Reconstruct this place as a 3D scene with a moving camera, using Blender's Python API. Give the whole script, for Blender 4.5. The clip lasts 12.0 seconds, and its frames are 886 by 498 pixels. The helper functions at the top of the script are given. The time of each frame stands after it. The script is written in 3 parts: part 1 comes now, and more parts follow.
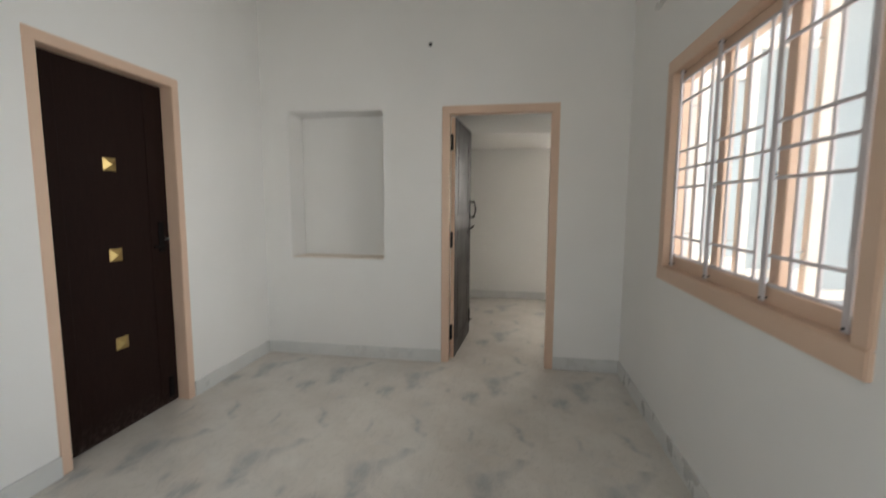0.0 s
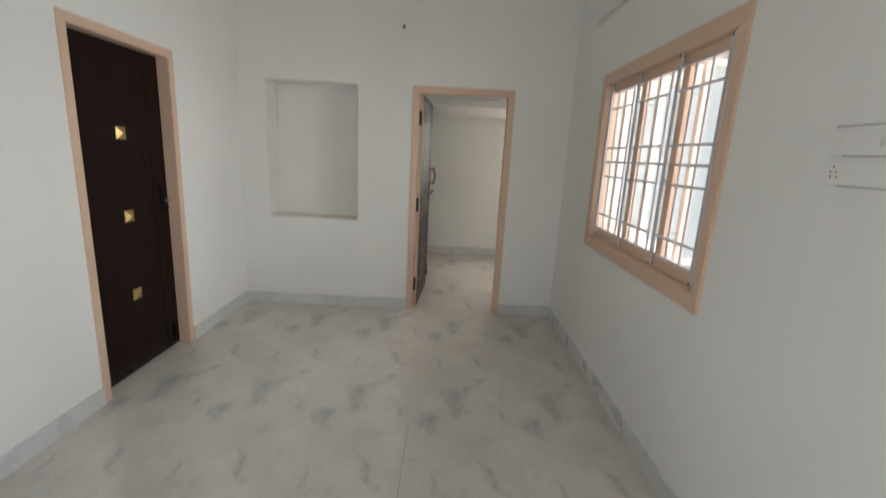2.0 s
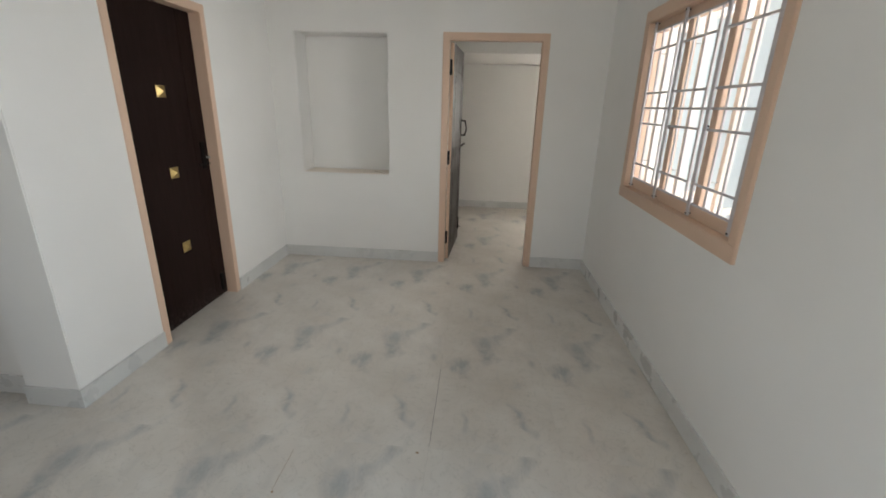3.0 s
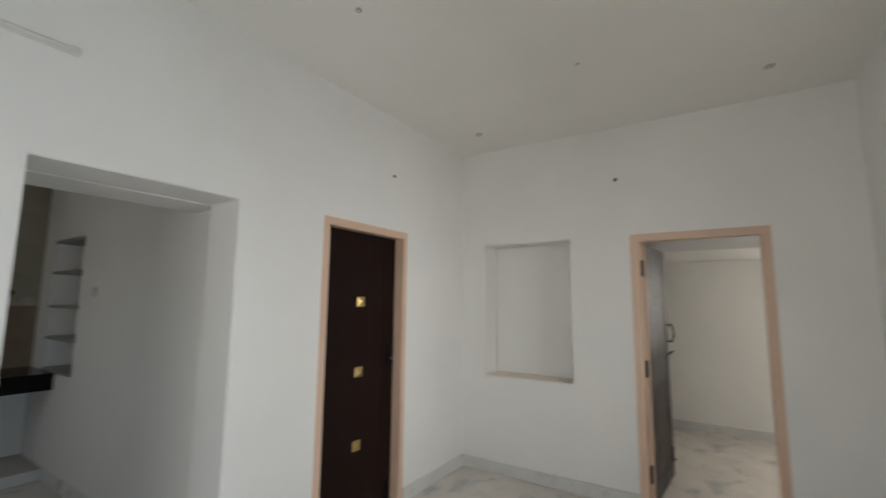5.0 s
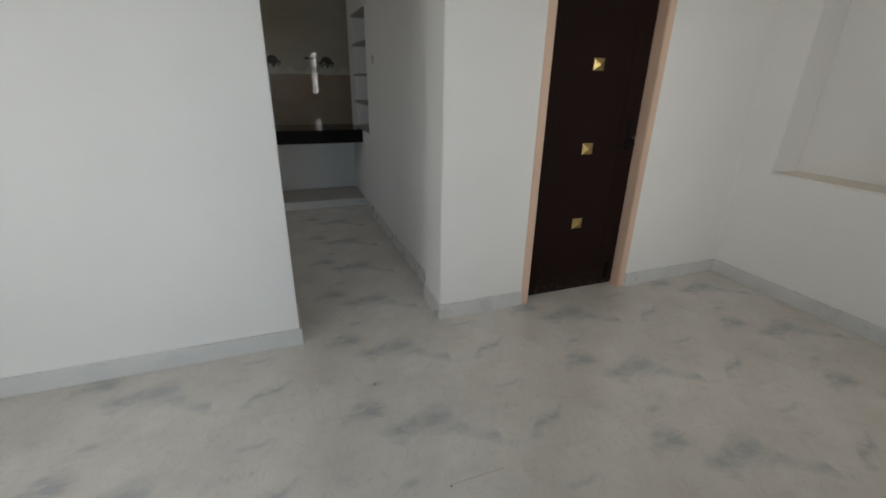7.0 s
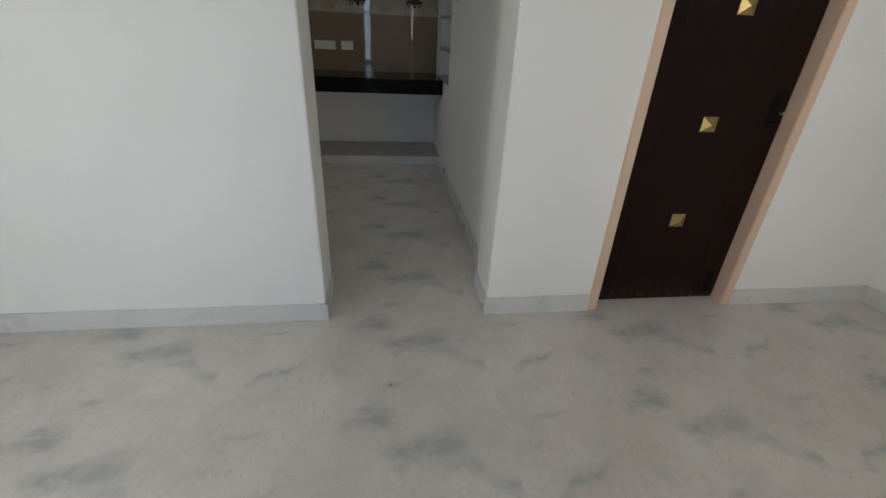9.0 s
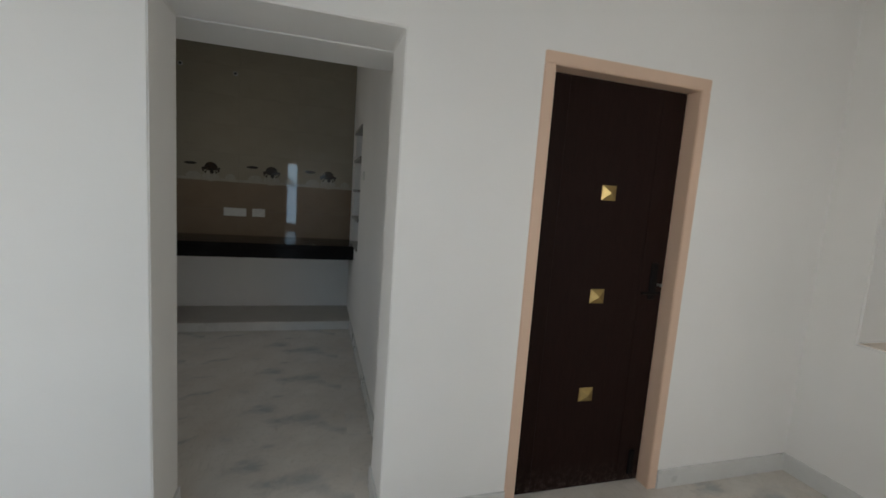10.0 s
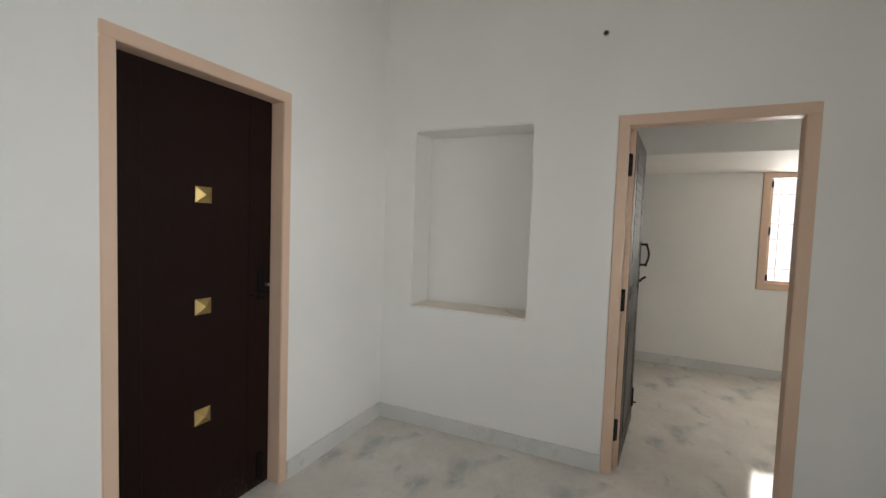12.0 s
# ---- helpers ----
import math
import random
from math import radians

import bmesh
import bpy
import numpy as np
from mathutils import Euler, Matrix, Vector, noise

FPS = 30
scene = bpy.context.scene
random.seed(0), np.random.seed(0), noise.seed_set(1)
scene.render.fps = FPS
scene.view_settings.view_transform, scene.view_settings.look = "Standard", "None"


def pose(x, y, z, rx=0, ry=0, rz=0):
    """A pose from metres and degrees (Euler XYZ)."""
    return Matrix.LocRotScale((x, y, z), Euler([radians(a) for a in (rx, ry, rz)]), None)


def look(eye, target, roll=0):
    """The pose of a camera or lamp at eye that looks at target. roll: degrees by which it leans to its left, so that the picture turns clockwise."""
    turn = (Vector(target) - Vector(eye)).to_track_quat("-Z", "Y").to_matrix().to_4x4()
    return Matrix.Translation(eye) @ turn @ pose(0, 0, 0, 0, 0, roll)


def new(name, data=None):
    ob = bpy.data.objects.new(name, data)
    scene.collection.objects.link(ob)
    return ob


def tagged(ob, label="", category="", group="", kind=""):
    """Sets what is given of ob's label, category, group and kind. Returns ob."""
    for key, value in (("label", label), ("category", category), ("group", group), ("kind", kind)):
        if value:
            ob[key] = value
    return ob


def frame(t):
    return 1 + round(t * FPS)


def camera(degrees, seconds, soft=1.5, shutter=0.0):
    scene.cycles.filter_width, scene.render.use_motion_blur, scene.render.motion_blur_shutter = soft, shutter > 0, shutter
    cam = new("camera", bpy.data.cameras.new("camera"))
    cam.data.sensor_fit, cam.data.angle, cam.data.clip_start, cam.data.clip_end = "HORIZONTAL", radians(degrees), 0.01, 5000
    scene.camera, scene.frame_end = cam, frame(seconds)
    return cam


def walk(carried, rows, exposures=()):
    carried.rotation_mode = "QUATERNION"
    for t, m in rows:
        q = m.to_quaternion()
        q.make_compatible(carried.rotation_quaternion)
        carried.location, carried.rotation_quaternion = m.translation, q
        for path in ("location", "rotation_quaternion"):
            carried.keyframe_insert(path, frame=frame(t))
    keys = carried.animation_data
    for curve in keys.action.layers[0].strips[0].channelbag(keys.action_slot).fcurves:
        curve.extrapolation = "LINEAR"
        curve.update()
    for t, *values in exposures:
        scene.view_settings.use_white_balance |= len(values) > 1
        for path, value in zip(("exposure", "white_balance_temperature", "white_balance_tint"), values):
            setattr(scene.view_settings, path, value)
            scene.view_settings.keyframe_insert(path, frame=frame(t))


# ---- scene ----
cam = camera(92.0, 12.0, soft=1.5, shutter=0.3)
PATH = [
    (0, (2.143, -3.464, 1.334), (1.826, -1.5, 1.124), 0.3),
    (0.3, (2.178, -3.582, 1.393), (1.979, -1.595, 1.502), 0.2),
    (0.5, (2.178, -3.66, 1.433), (2.038, -1.695, 1.776), 0.3),
    (1, (2.125, -3.812, 1.476), (2.063, -1.881, 1.995), 0.7),
    (1.5, (2.0, -3.939, 1.505), (1.957, -1.955, 1.75), 1.6),
    (1.8, (1.950, -3.996, 1.504), (1.925, -2.003, 1.339), 2.4),
    (2, (1.921, -4.039, 1.511), (1.917, -2.085, 1.084), 3.0),
    (2.5, (1.938, -4.067, 1.504), (1.91, -2.19, 0.813), 3.1),
    (3, (1.929, -4.074, 1.501), (1.786, -2.182, 0.868), 1.6),
    (3.2, (1.959, -4.058, 1.507), (1.735, -2.136, 1.002), 0.6),
    (4.8, (2.176, -3.75, 1.538), (1.338, -1.956, 1.82), 1.6),
    (5, (2.18, -3.729, 1.555), (1.096, -2.066, 1.796), 0.6),
    (5.3, (2.232, -3.640, 1.528), (0.822, -2.231, 1.716), -1.0),
    (5.5, (2.236, -3.598, 1.527), (0.657, -2.377, 1.65), -1.4),
    (6, (2.238, -3.493, 1.486), (0.449, -2.601, 1.43), -2.4),
    (6.2, (2.245, -3.442, 1.482), (0.467, -2.555, 1.258), -2.1),
    (6.5, (2.207, -3.388, 1.481), (0.489, -2.512, 0.952), -1.1),
    (7, (2.252, -3.271, 1.442), (0.517, -2.604, 0.704), 1.1),
    (7.2, (2.219, -3.264, 1.448), (0.469, -2.701, 0.661), 2.0),
    (8.8, (1.926, -2.971, 1.428), (0.19, -2.731, 0.465), 2.9),
    (9, (1.884, -2.958, 1.413), (0.134, -2.695, 0.481), 3.0),
    (9.2, (1.846, -2.868, 1.428), (0.068, -2.601, 0.545), 2.9),
    (9.5, (1.762, -2.791, 1.433), (-0.093, -2.358, 0.825), 4.5),
    (10, (1.7, -2.72, 1.467), (-0.203, -2.152, 1.227), 4.1),
    (10.5, (1.675, -2.73, 1.456), (-0.093, -1.817, 1.25), 3.2),
    (11, (1.679, -2.728, 1.442), (0.399, -1.199, 1.285), 2.8),
    (11.2, (1.700, -2.708, 1.445), (0.709, -0.978, 1.296), 2.7),
    (11.5, (1.731, -2.682, 1.444), (0.906, -0.864, 1.326), 2.3),
    (12, (1.728, -2.678, 1.441), (0.887, -0.867, 1.333), 2.0),
]
walk(cam, [(t, look(eye, target, roll)) for t, eye, target, roll in PATH],
     exposures=[(0.0, -0.03), (1.0, 0.08), (2.0, 0.0), (3.0, 0.02), (5.0, -0.02), (6.0, -0.15), (7.0, -0.29), (9.0, -0.22), (10.0, -0.24), (11.0, -0.04), (12.0, -0.02)])

# ---- light ----
world = bpy.data.worlds.new("sky")
scene.world = world
world.use_nodes = True
sky = world.node_tree.nodes.new("ShaderNodeTexSky")
sky.sky_type, sky.sun_disc = "NISHITA", False
sky.sun_elevation, sky.sun_rotation = radians(52), radians(250)
back = world.node_tree.nodes["Background"]
world.node_tree.links.new(sky.outputs[0], back.inputs[0])
back.inputs[1].default_value = 0.12

sun_data = bpy.data.lights.new("sun", "SUN")
sun_data.energy, sun_data.angle, sun_data.color = 2.5, radians(1.0), (1.0, 0.95, 0.88)
sun = new("sun", sun_data)
sun.matrix_world = look((-6, 4, 9), (0, 0, 0))


def sky_panel(name, eye, target, width, height, power, colour=(1.0, 0.98, 0.95)):
    """Daylight in an opening: an area lamp outside it that shines in."""
    data = bpy.data.lights.new(name, "AREA")
    data.shape, data.size, data.size_y = "RECTANGLE", width, height
    data.energy, data.color = power, colour
    lamp = new(name, data)
    lamp.matrix_world = look(eye, target)
    return lamp


sky_panel("daylight_living_window", (5.2, -1.98, 1.85), (2.2, -1.30, 1.6), 2.5, 2.4, 212, (0.99, 0.985, 0.968))
sky_panel("daylight_entrance", (3.6, -3.55, 1.4), (1.4, -3.3, 0.6), 0.6, 2.0, 19, (0.50, 0.75, 1.0))
# window out of view is assumed here; lamp added to brighten the north wall
sky_panel("daylight_front_window", (1.5, -5.5, 1.7), (1.5, -4.0, 1.5), 2.2, 1.6, 35, (1.0, 0.965, 0.91))
# added lamp behind an unseen wall, there only to brighten the kitchen
sky_panel("daylight_kitchen_window", (-1.9, -5.25, 1.75), (-1.9, -4.0, 1.85), 1.2, 1.3, 9, (1.0, 0.97, 0.90))
sky_panel("daylight_bedroom_window", (3.35, 3.25, 1.8), (3.2, 1.6, 1.2), 1.7, 1.5, 102, (1.0, 0.95, 0.87))


# ---- materials ----
def material(name):
    m = bpy.data.materials.new(name)
    m.use_nodes = True
    nt = m.node_tree
    return m, nt, nt.nodes["Principled BSDF"]


def node(nt, kind, **values):
    n = nt.nodes.new(kind)
    for key, value in values.items():
        n.inputs[key].default_value = value
    return n


def ramp(nt, source, stops):
    r = nt.nodes.new("ShaderNodeValToRGB")
    e = r.color_ramp.elements
    while len(e) < len(stops):
        e.new(0.5)
    for el, (at, colour) in zip(e, stops):
        el.position, el.color = at, (*colour, 1)
    nt.links.new(source, r.inputs[0])
    return r.outputs[0]


def coords(nt, space="Object", scale=(1, 1, 1)):
    c = nt.nodes.new("ShaderNodeTexCoord")
    m = node(nt, "ShaderNodeMapping", Scale=scale)
    nt.links.new(c.outputs[space], m.inputs[0])
    return m.outputs[0]


def noise_tex(nt, vec, scale, detail=4.0, rough=0.55, warp=0.0):
    n = node(nt, "ShaderNodeTexNoise", Scale=scale, Detail=detail, Roughness=rough, Distortion=warp)
    nt.links.new(vec, n.inputs["Vector"])
    return n.outputs["Fac"]


def mix(nt, fac, a, b, blend="MIX"):
    m = nt.nodes.new("ShaderNodeMix")
    m.data_type, m.blend_type = "RGBA", blend
    for sock, value in ((m.inputs[0], fac), (m.inputs[6], a), (m.inputs[7], b)):
        if isinstance(value, (int, float)):
            sock.default_value = value
        elif isinstance(value, tuple):
            sock.default_value = (*value, 1)
        else:
            nt.links.new(value, sock)
    return m.outputs[2]


def bump(nt, bsdf, height, strength, distance=0.002):
    b = node(nt, "ShaderNodeBump", Strength=strength, Distance=distance)
    nt.links.new(height, b.inputs["Height"])
    nt.links.new(b.outputs[0], bsdf.inputs["Normal"])


def painted(name, colour, spread=0.04, rough=0.6, grain=260.0, relief=0.15, large=1.3):
    """Paint with patchy tone, fine roller grain and slow unevenness."""
    m, nt, b = material(name)
    v = coords(nt)
    big = noise_tex(nt, v, large, 3)
    fine = noise_tex(nt, v, grain, 2)
    dark = tuple(c * (1 - spread) for c in colour)
    light = tuple(min(1, c * (1 + spread)) for c in colour)
    base = ramp(nt, big, [(0.3, dark), (0.7, light)])
    nt.links.new(mix(nt, 0.06, base, ramp(nt, fine, [(0.3, dark), (0.7, light)])), b.inputs["Base Color"])
    nt.links.new(ramp(nt, noise_tex(nt, v, 9, 3), [(0.3, (rough - 0.06,) * 3), (0.7, (rough + 0.06,) * 3)]), b.inputs["Roughness"])
    both = mix(nt, 0.35, fine, noise_tex(nt, v, 14, 4))
    bump(nt, b, both, relief)
    return m


def plain(name, colour, rough=0.5, metal=0.0):
    m, nt, b = material(name)
    v = coords(nt)
    n = noise_tex(nt, v, 40, 3)
    nt.links.new(ramp(nt, n, [(0.3, tuple(c * 0.9 for c in colour)), (0.7, tuple(min(1, c * 1.08) for c in colour))]), b.inputs["Base Color"])
    b.inputs["Roughness"].default_value, b.inputs["Metallic"].default_value = rough, metal
    return m


WALL = painted("white_wall_paint", (0.835, 0.825, 0.80), 0.026, 0.62)
CEIL = painted("ceiling_paint", (0.885, 0.865, 0.815), 0.02, 0.75)
PEACH = painted("peach_enamel", (0.70, 0.505, 0.375), 0.03, 0.42, 180, 0.1, 3)
PALE = painted("pale_peach_enamel", (0.72, 0.65, 0.57), 0.03, 0.45, 180, 0.1, 3)
GRILLE = painted("lilac_white_enamel", (0.60, 0.56, 0.57), 0.05, 0.4, 200, 0.1, 6)
BLACK = plain("black_iron", (0.012, 0.011, 0.011), 0.38, 0.6)
IRON = plain("blackened_iron", (0.007, 0.006, 0.006), 0.6)
IRON.node_tree.nodes["Principled BSDF"].inputs["Specular IOR Level"].default_value = 0.1
BRASS = plain("brass", (0.50, 0.37, 0.15), 0.42, 1.0)
STEEL = plain("steel", (0.5, 0.5, 0.48), 0.35, 1.0)
SWITCH = plain("white_plastic", (0.64, 0.635, 0.60), 0.35)
DARKGAP = plain("dark_gap", (0.03, 0.03, 0.03), 0.8)
GAP = plain("grey_gap", (0.40, 0.385, 0.36), 0.8)
PLUG = plain("grey_conduit_plastic", (0.46, 0.445, 0.42), 0.6)
PATCH = painted("grey_plaster_patch", (0.74, 0.71, 0.66), 0.08, 0.8, 90, 0.5, 12)
BATTEN = painted("batten_enamel", (0.70, 0.69, 0.66), 0.05, 0.45, 200, 0.1, 6)


def door_wood(name, rough, gleam):
    m, nt, b = material(name)
    v = coords(nt, "Object", (1, 6, 0.8))
    grain = noise_tex(nt, v, 14, 8, 0.6, 0.5)
    base = ramp(nt, grain, [(0.2, (0.009, 0.0036, 0.0026)), (0.55, (0.0145, 0.006, 0.0044)), (0.9, (0.020, 0.009, 0.0068))])
    dust = ramp(nt, noise_tex(nt, coords(nt), 2.2, 6, 0.65), [(0.56, (0, 0, 0)), (0.85, (0.10,) * 3)])
    fleck = ramp(nt, noise_tex(nt, coords(nt), 55, 3), [(0.74, (0, 0, 0)), (0.8, (0.35,) * 3)])
    one = mix(nt, dust, base, (0.06, 0.05, 0.045))
    two = mix(nt, fleck, one, (0.09, 0.08, 0.075))
    split = nt.nodes.new("ShaderNodeSeparateXYZ")
    nt.links.new(coords(nt), split.inputs[0])
    low = ramp(nt, split.outputs["Z"], [(0.01, (1, 1, 1)), (0.05, (0.35,) * 3), (0.16, (0, 0, 0))])
    powder = ramp(nt, noise_tex(nt, coords(nt), 38, 6, 0.7), [(0.47, (0, 0, 0)), (0.68, (0.75,) * 3)])
    two = mix(nt, mix(nt, 1.0, low, powder, "MULTIPLY"), two, (0.13, 0.11, 0.095))
    scuff = ramp(nt, noise_tex(nt, coords(nt, "Object", (1, 1.2, 42)), 2.6, 5, 0.7), [(0.66, (0, 0, 0)), (0.74, (0.5,) * 3)])
    two = mix(nt, scuff, two, (0.007, 0.004, 0.003))
    nt.links.new(two, b.inputs["Base Color"])
    nt.links.new(ramp(nt, noise_tex(nt, v, 4, 4), [(0.3, (rough,) * 3), (0.7, (rough + 0.15,) * 3)]), b.inputs["Roughness"])
    b.inputs["Specular IOR Level"].default_value = gleam
    bump(nt, b, grain, 0.12)
    return m


WOOD = door_wood("dark_stained_wood", 0.45, 0.12)
GLOSSY_WOOD = door_wood("glossy_dark_wood", 0.29, 0.20)


def marble(name, ground, stain, gloss, space="Object", amount=1.0, vary=0.0, spread=0.08):
    """Polished vitrified tile: cloudy ground with soft grey-blue smudges and tails."""
    m, nt, b = material(name)
    v = coords(nt, space)
    if vary:
        info = nt.nodes.new("ShaderNodeObjectInfo")
        steps = node(nt, "ShaderNodeMath")
        steps.operation = "MULTIPLY"
        steps.inputs[1].default_value = vary
        nt.links.new(info.outputs["Random"], steps.inputs[0])
        whole = node(nt, "ShaderNodeMath")
        whole.operation = "FLOOR"
        nt.links.new(steps.outputs[0], whole.inputs[0])
        shift = node(nt, "ShaderNodeVectorMath")
        shift.operation = "MULTIPLY_ADD"
        shift.inputs[1].default_value = (3.1, 1.7, 5.3)
        nt.links.new(whole.outputs[0], shift.inputs[0])
        nt.links.new(v, shift.inputs[2])
        v = shift.outputs[0]
    cloud = ramp(nt, noise_tex(nt, v, 2.6, 3), [(0.3, tuple(c * 0.93 for c in ground)), (0.7, tuple(min(1, c * 1.05) for c in ground))])
    stretch = node(nt, "ShaderNodeMapping", Scale=(1.0, 0.62, 1.0), Rotation=(0, 0, 0.5))
    nt.links.new(v, stretch.inputs[0])
    smudge = noise_tex(nt, stretch.outputs[0], 5.2, 3.5, 0.55, 0.9)
    mask = ramp(nt, smudge, [(0.57, (0, 0, 0)), (0.67, (0.42 * amount,) * 3), (0.78, (0.8 * amount,) * 3)])
    tint = ramp(nt, noise_tex(nt, v, 7, 3), [(0.35, stain), (0.65, tuple(c * 0.75 for c in stain))])
    one = mix(nt, mask, cloud, tint)
    vein = ramp(nt, noise_tex(nt, stretch.outputs[0], 3.3, 5, 0.6, 1.6), [(0.485, (0, 0, 0)), (0.5, (0.22 * amount,) * 3), (0.515, (0, 0, 0))])
    two = mix(nt, vein, one, tint)
    dirt = ramp(nt, noise_tex(nt, coords(nt), 21, 4), [(0.66, (0, 0, 0)), (0.8, (0.25 * amount,) * 3)])
    nt.links.new(mix(nt, dirt, two, (0.30, 0.235, 0.17)), b.inputs["Base Color"])
    nt.links.new(ramp(nt, noise_tex(nt, v, 6, 4), [(0.3, (gloss,) * 3), (0.7, (gloss + spread,) * 3)]), b.inputs["Roughness"])
    return m


# soft grey smudges printed on every floor tile: along, across, half sizes, turn, strength
SMUDGES = ((0.287, 0.79, 0.07, 0.07, 0.0, 0.75), (0.255, 0.915, 0.06, 0.12, 0.3, 1.0), (0.31, 1.0, 0.06, 0.08, -0.4, 0.75),
           (0.385, 1.09, 0.05, 0.12, -0.75, 0.6), (0.455, 1.16, 0.04, 0.07, -0.7, 0.5), (0.10, 0.665, 0.06, 0.075, 0.2, 1.0),
           (0.13, 0.595, 0.035, 0.09, 0.6, 0.6), (0.13, 0.73, 0.04, 0.07, -0.5, 0.55), (0.425, 0.28, 0.028, 0.09, 0.3, 0.95),
           (0.475, 0.185, 0.028, 0.085, 0.2, 0.9), (0.44, 0.53, 0.03, 0.055, 0.0, 0.65), (0.548, 0.75, 0.03, 0.04, 0.0, 0.7),
           (0.165, 0.11, 0.06, 0.065, 0.0, 0.45), (0.16, 0.21, 0.022, 0.10, -0.1, 0.6), (0.58, 0.92, 0.05, 0.13, 0.0, 0.3))


def floor_marble():
    m, nt, b = material("floor_tile_marble")
    v = coords(nt)
    wide = node(nt, "ShaderNodeTexNoise", Scale=9.0, Detail=4.0)
    nt.links.new(v, wide.inputs["Vector"])
    warp = node(nt, "ShaderNodeVectorMath")
    warp.operation = "MULTIPLY_ADD"
    warp.inputs[1].default_value = (0.13, 0.13, 0.0)
    nt.links.new(wide.outputs["Color"], warp.inputs[0])
    shift = node(nt, "ShaderNodeVectorMath")
    shift.operation = "ADD"
    shift.inputs[1].default_value = (-0.065, -0.065, 0.0)
    nt.links.new(v, shift.inputs[0])
    nt.links.new(shift.outputs[0], warp.inputs[2])
    total = None
    for u, w, su, sw, turn, strength in SMUDGES:
        place = node(nt, "ShaderNodeMapping", Location=(u, w, 0), Rotation=(0, 0, turn), Scale=(su * 1.35, sw * 1.35, 1.0))
        place.vector_type = "TEXTURE"
        nt.links.new(warp.outputs[0], place.inputs[0])
        round_ = nt.nodes.new("ShaderNodeTexGradient")
        round_.gradient_type = "SPHERICAL"
        nt.links.new(place.outputs[0], round_.inputs[0])
        add = node(nt, "ShaderNodeMath")
        add.operation = "MULTIPLY_ADD"
        nt.links.new(round_.outputs["Fac"], add.inputs[0])
        add.inputs[1].default_value = strength
        if total is None:
            add.inputs[2].default_value = 0.0
        else:
            nt.links.new(total, add.inputs[2])
        total = add.outputs[0]
    streak = noise_tex(nt, coords(nt, "Object", (1.0, 0.5, 1.0)), 14, 4, 0.6, 0.8)
    worn = ramp(nt, streak, [(0.32, (0.22,) * 3), (0.62, (1.0,) * 3)])
    body = node(nt, "ShaderNodeMath")
    body.operation = "MULTIPLY"
    nt.links.new(total, body.inputs[0])
    nt.links.new(worn, body.inputs[1])
    mask = ramp(nt, body.outputs[0], [(0.06, (0, 0, 0)), (0.35, (0.23,) * 3), (0.8, (0.58,) * 3)])
    cloud = ramp(nt, noise_tex(nt, v, 3.2, 4), [(0.3, (0.595, 0.552, 0.495)), (0.7, (0.695, 0.666, 0.615))])
    tint = ramp(nt, noise_tex(nt, v, 6, 3), [(0.35, (0.30, 0.335, 0.365)), (0.65, (0.235, 0.27, 0.30))])
    one = mix(nt, mask, cloud, tint)
    haze = ramp(nt, noise_tex(nt, coords(nt, "Object", (1.3, 0.7, 1.0)), 4.4, 5, 0.6, 1.2), [(0.52, (0, 0, 0)), (0.64, (0.12,) * 3), (0.76, (0.24,) * 3)])
    one = mix(nt, haze, one, (0.36, 0.39, 0.41))
    thin = ramp(nt, noise_tex(nt, v, 6.5, 6, 0.62, 1.8), [(0.490, (0, 0, 0)), (0.5, (0.36,) * 3), (0.510, (0, 0, 0))])
    two = mix(nt, thin, one, (0.33, 0.31, 0.28))
    where = nt.nodes.new("ShaderNodeNewGeometry")
    dirt = node(nt, "ShaderNodeTexNoise", Scale=17.0, Detail=4.0)
    nt.links.new(where.outputs["Position"], dirt.inputs["Vector"])
    spots = ramp(nt, dirt.outputs["Fac"], [(0.66, (0, 0, 0)), (0.80, (0.35,) * 3)])
    specks = ramp(nt, noise_tex(nt, where.outputs["Position"], 75, 2), [(0.73, (0, 0, 0)), (0.79, (0.5,) * 3)])
    two = mix(nt, specks, two, (0.30, 0.225, 0.15))
    nt.links.new(mix(nt, spots, two, (0.33, 0.26, 0.19)), b.inputs["Base Color"])
    smear = node(nt, "ShaderNodeTexNoise", Scale=2.2, Detail=5.0)
    nt.links.new(where.outputs["Position"], smear.inputs["Vector"])
    nt.links.new(ramp(nt, smear.outputs["Fac"], [(0.3, (0.035,) * 3), (0.7, (0.10,) * 3)]), b.inputs["Roughness"])
    return m


FLOOR = floor_marble()
SKIRT = marble("skirting_marble", (0.66, 0.66, 0.64), (0.51, 0.55, 0.575), 0.25, amount=0.3)
PLINTH = marble("plinth_stone", (0.40, 0.375, 0.335), (0.33, 0.315, 0.285), 0.3, amount=0.3)
GROUT = plain("beige_grout", (0.20, 0.175, 0.14), 0.8)
JOINT = plain("tile_joint_cement", (0.26, 0.24, 0.21), 0.9)
GRANITE = marble("black_granite", (0.008, 0.007, 0.007), (0.018, 0.017, 0.017), 0.10)
GRANITE.node_tree.nodes["Principled BSDF"].inputs["Specular IOR Level"].default_value = 0.12
TILE_BROWN = marble("brown_wall_tile", (0.225, 0.165, 0.112), (0.19, 0.14, 0.095), 0.012, amount=0.6, spread=0.02)
TILE_CREAM = marble("cream_wall_tile", (0.30, 0.27, 0.21), (0.26, 0.235, 0.185), 0.012, amount=0.5, spread=0.02)
SHELF = marble("grey_stone_shelf", (0.27, 0.255, 0.235), (0.18, 0.18, 0.175), 0.35)
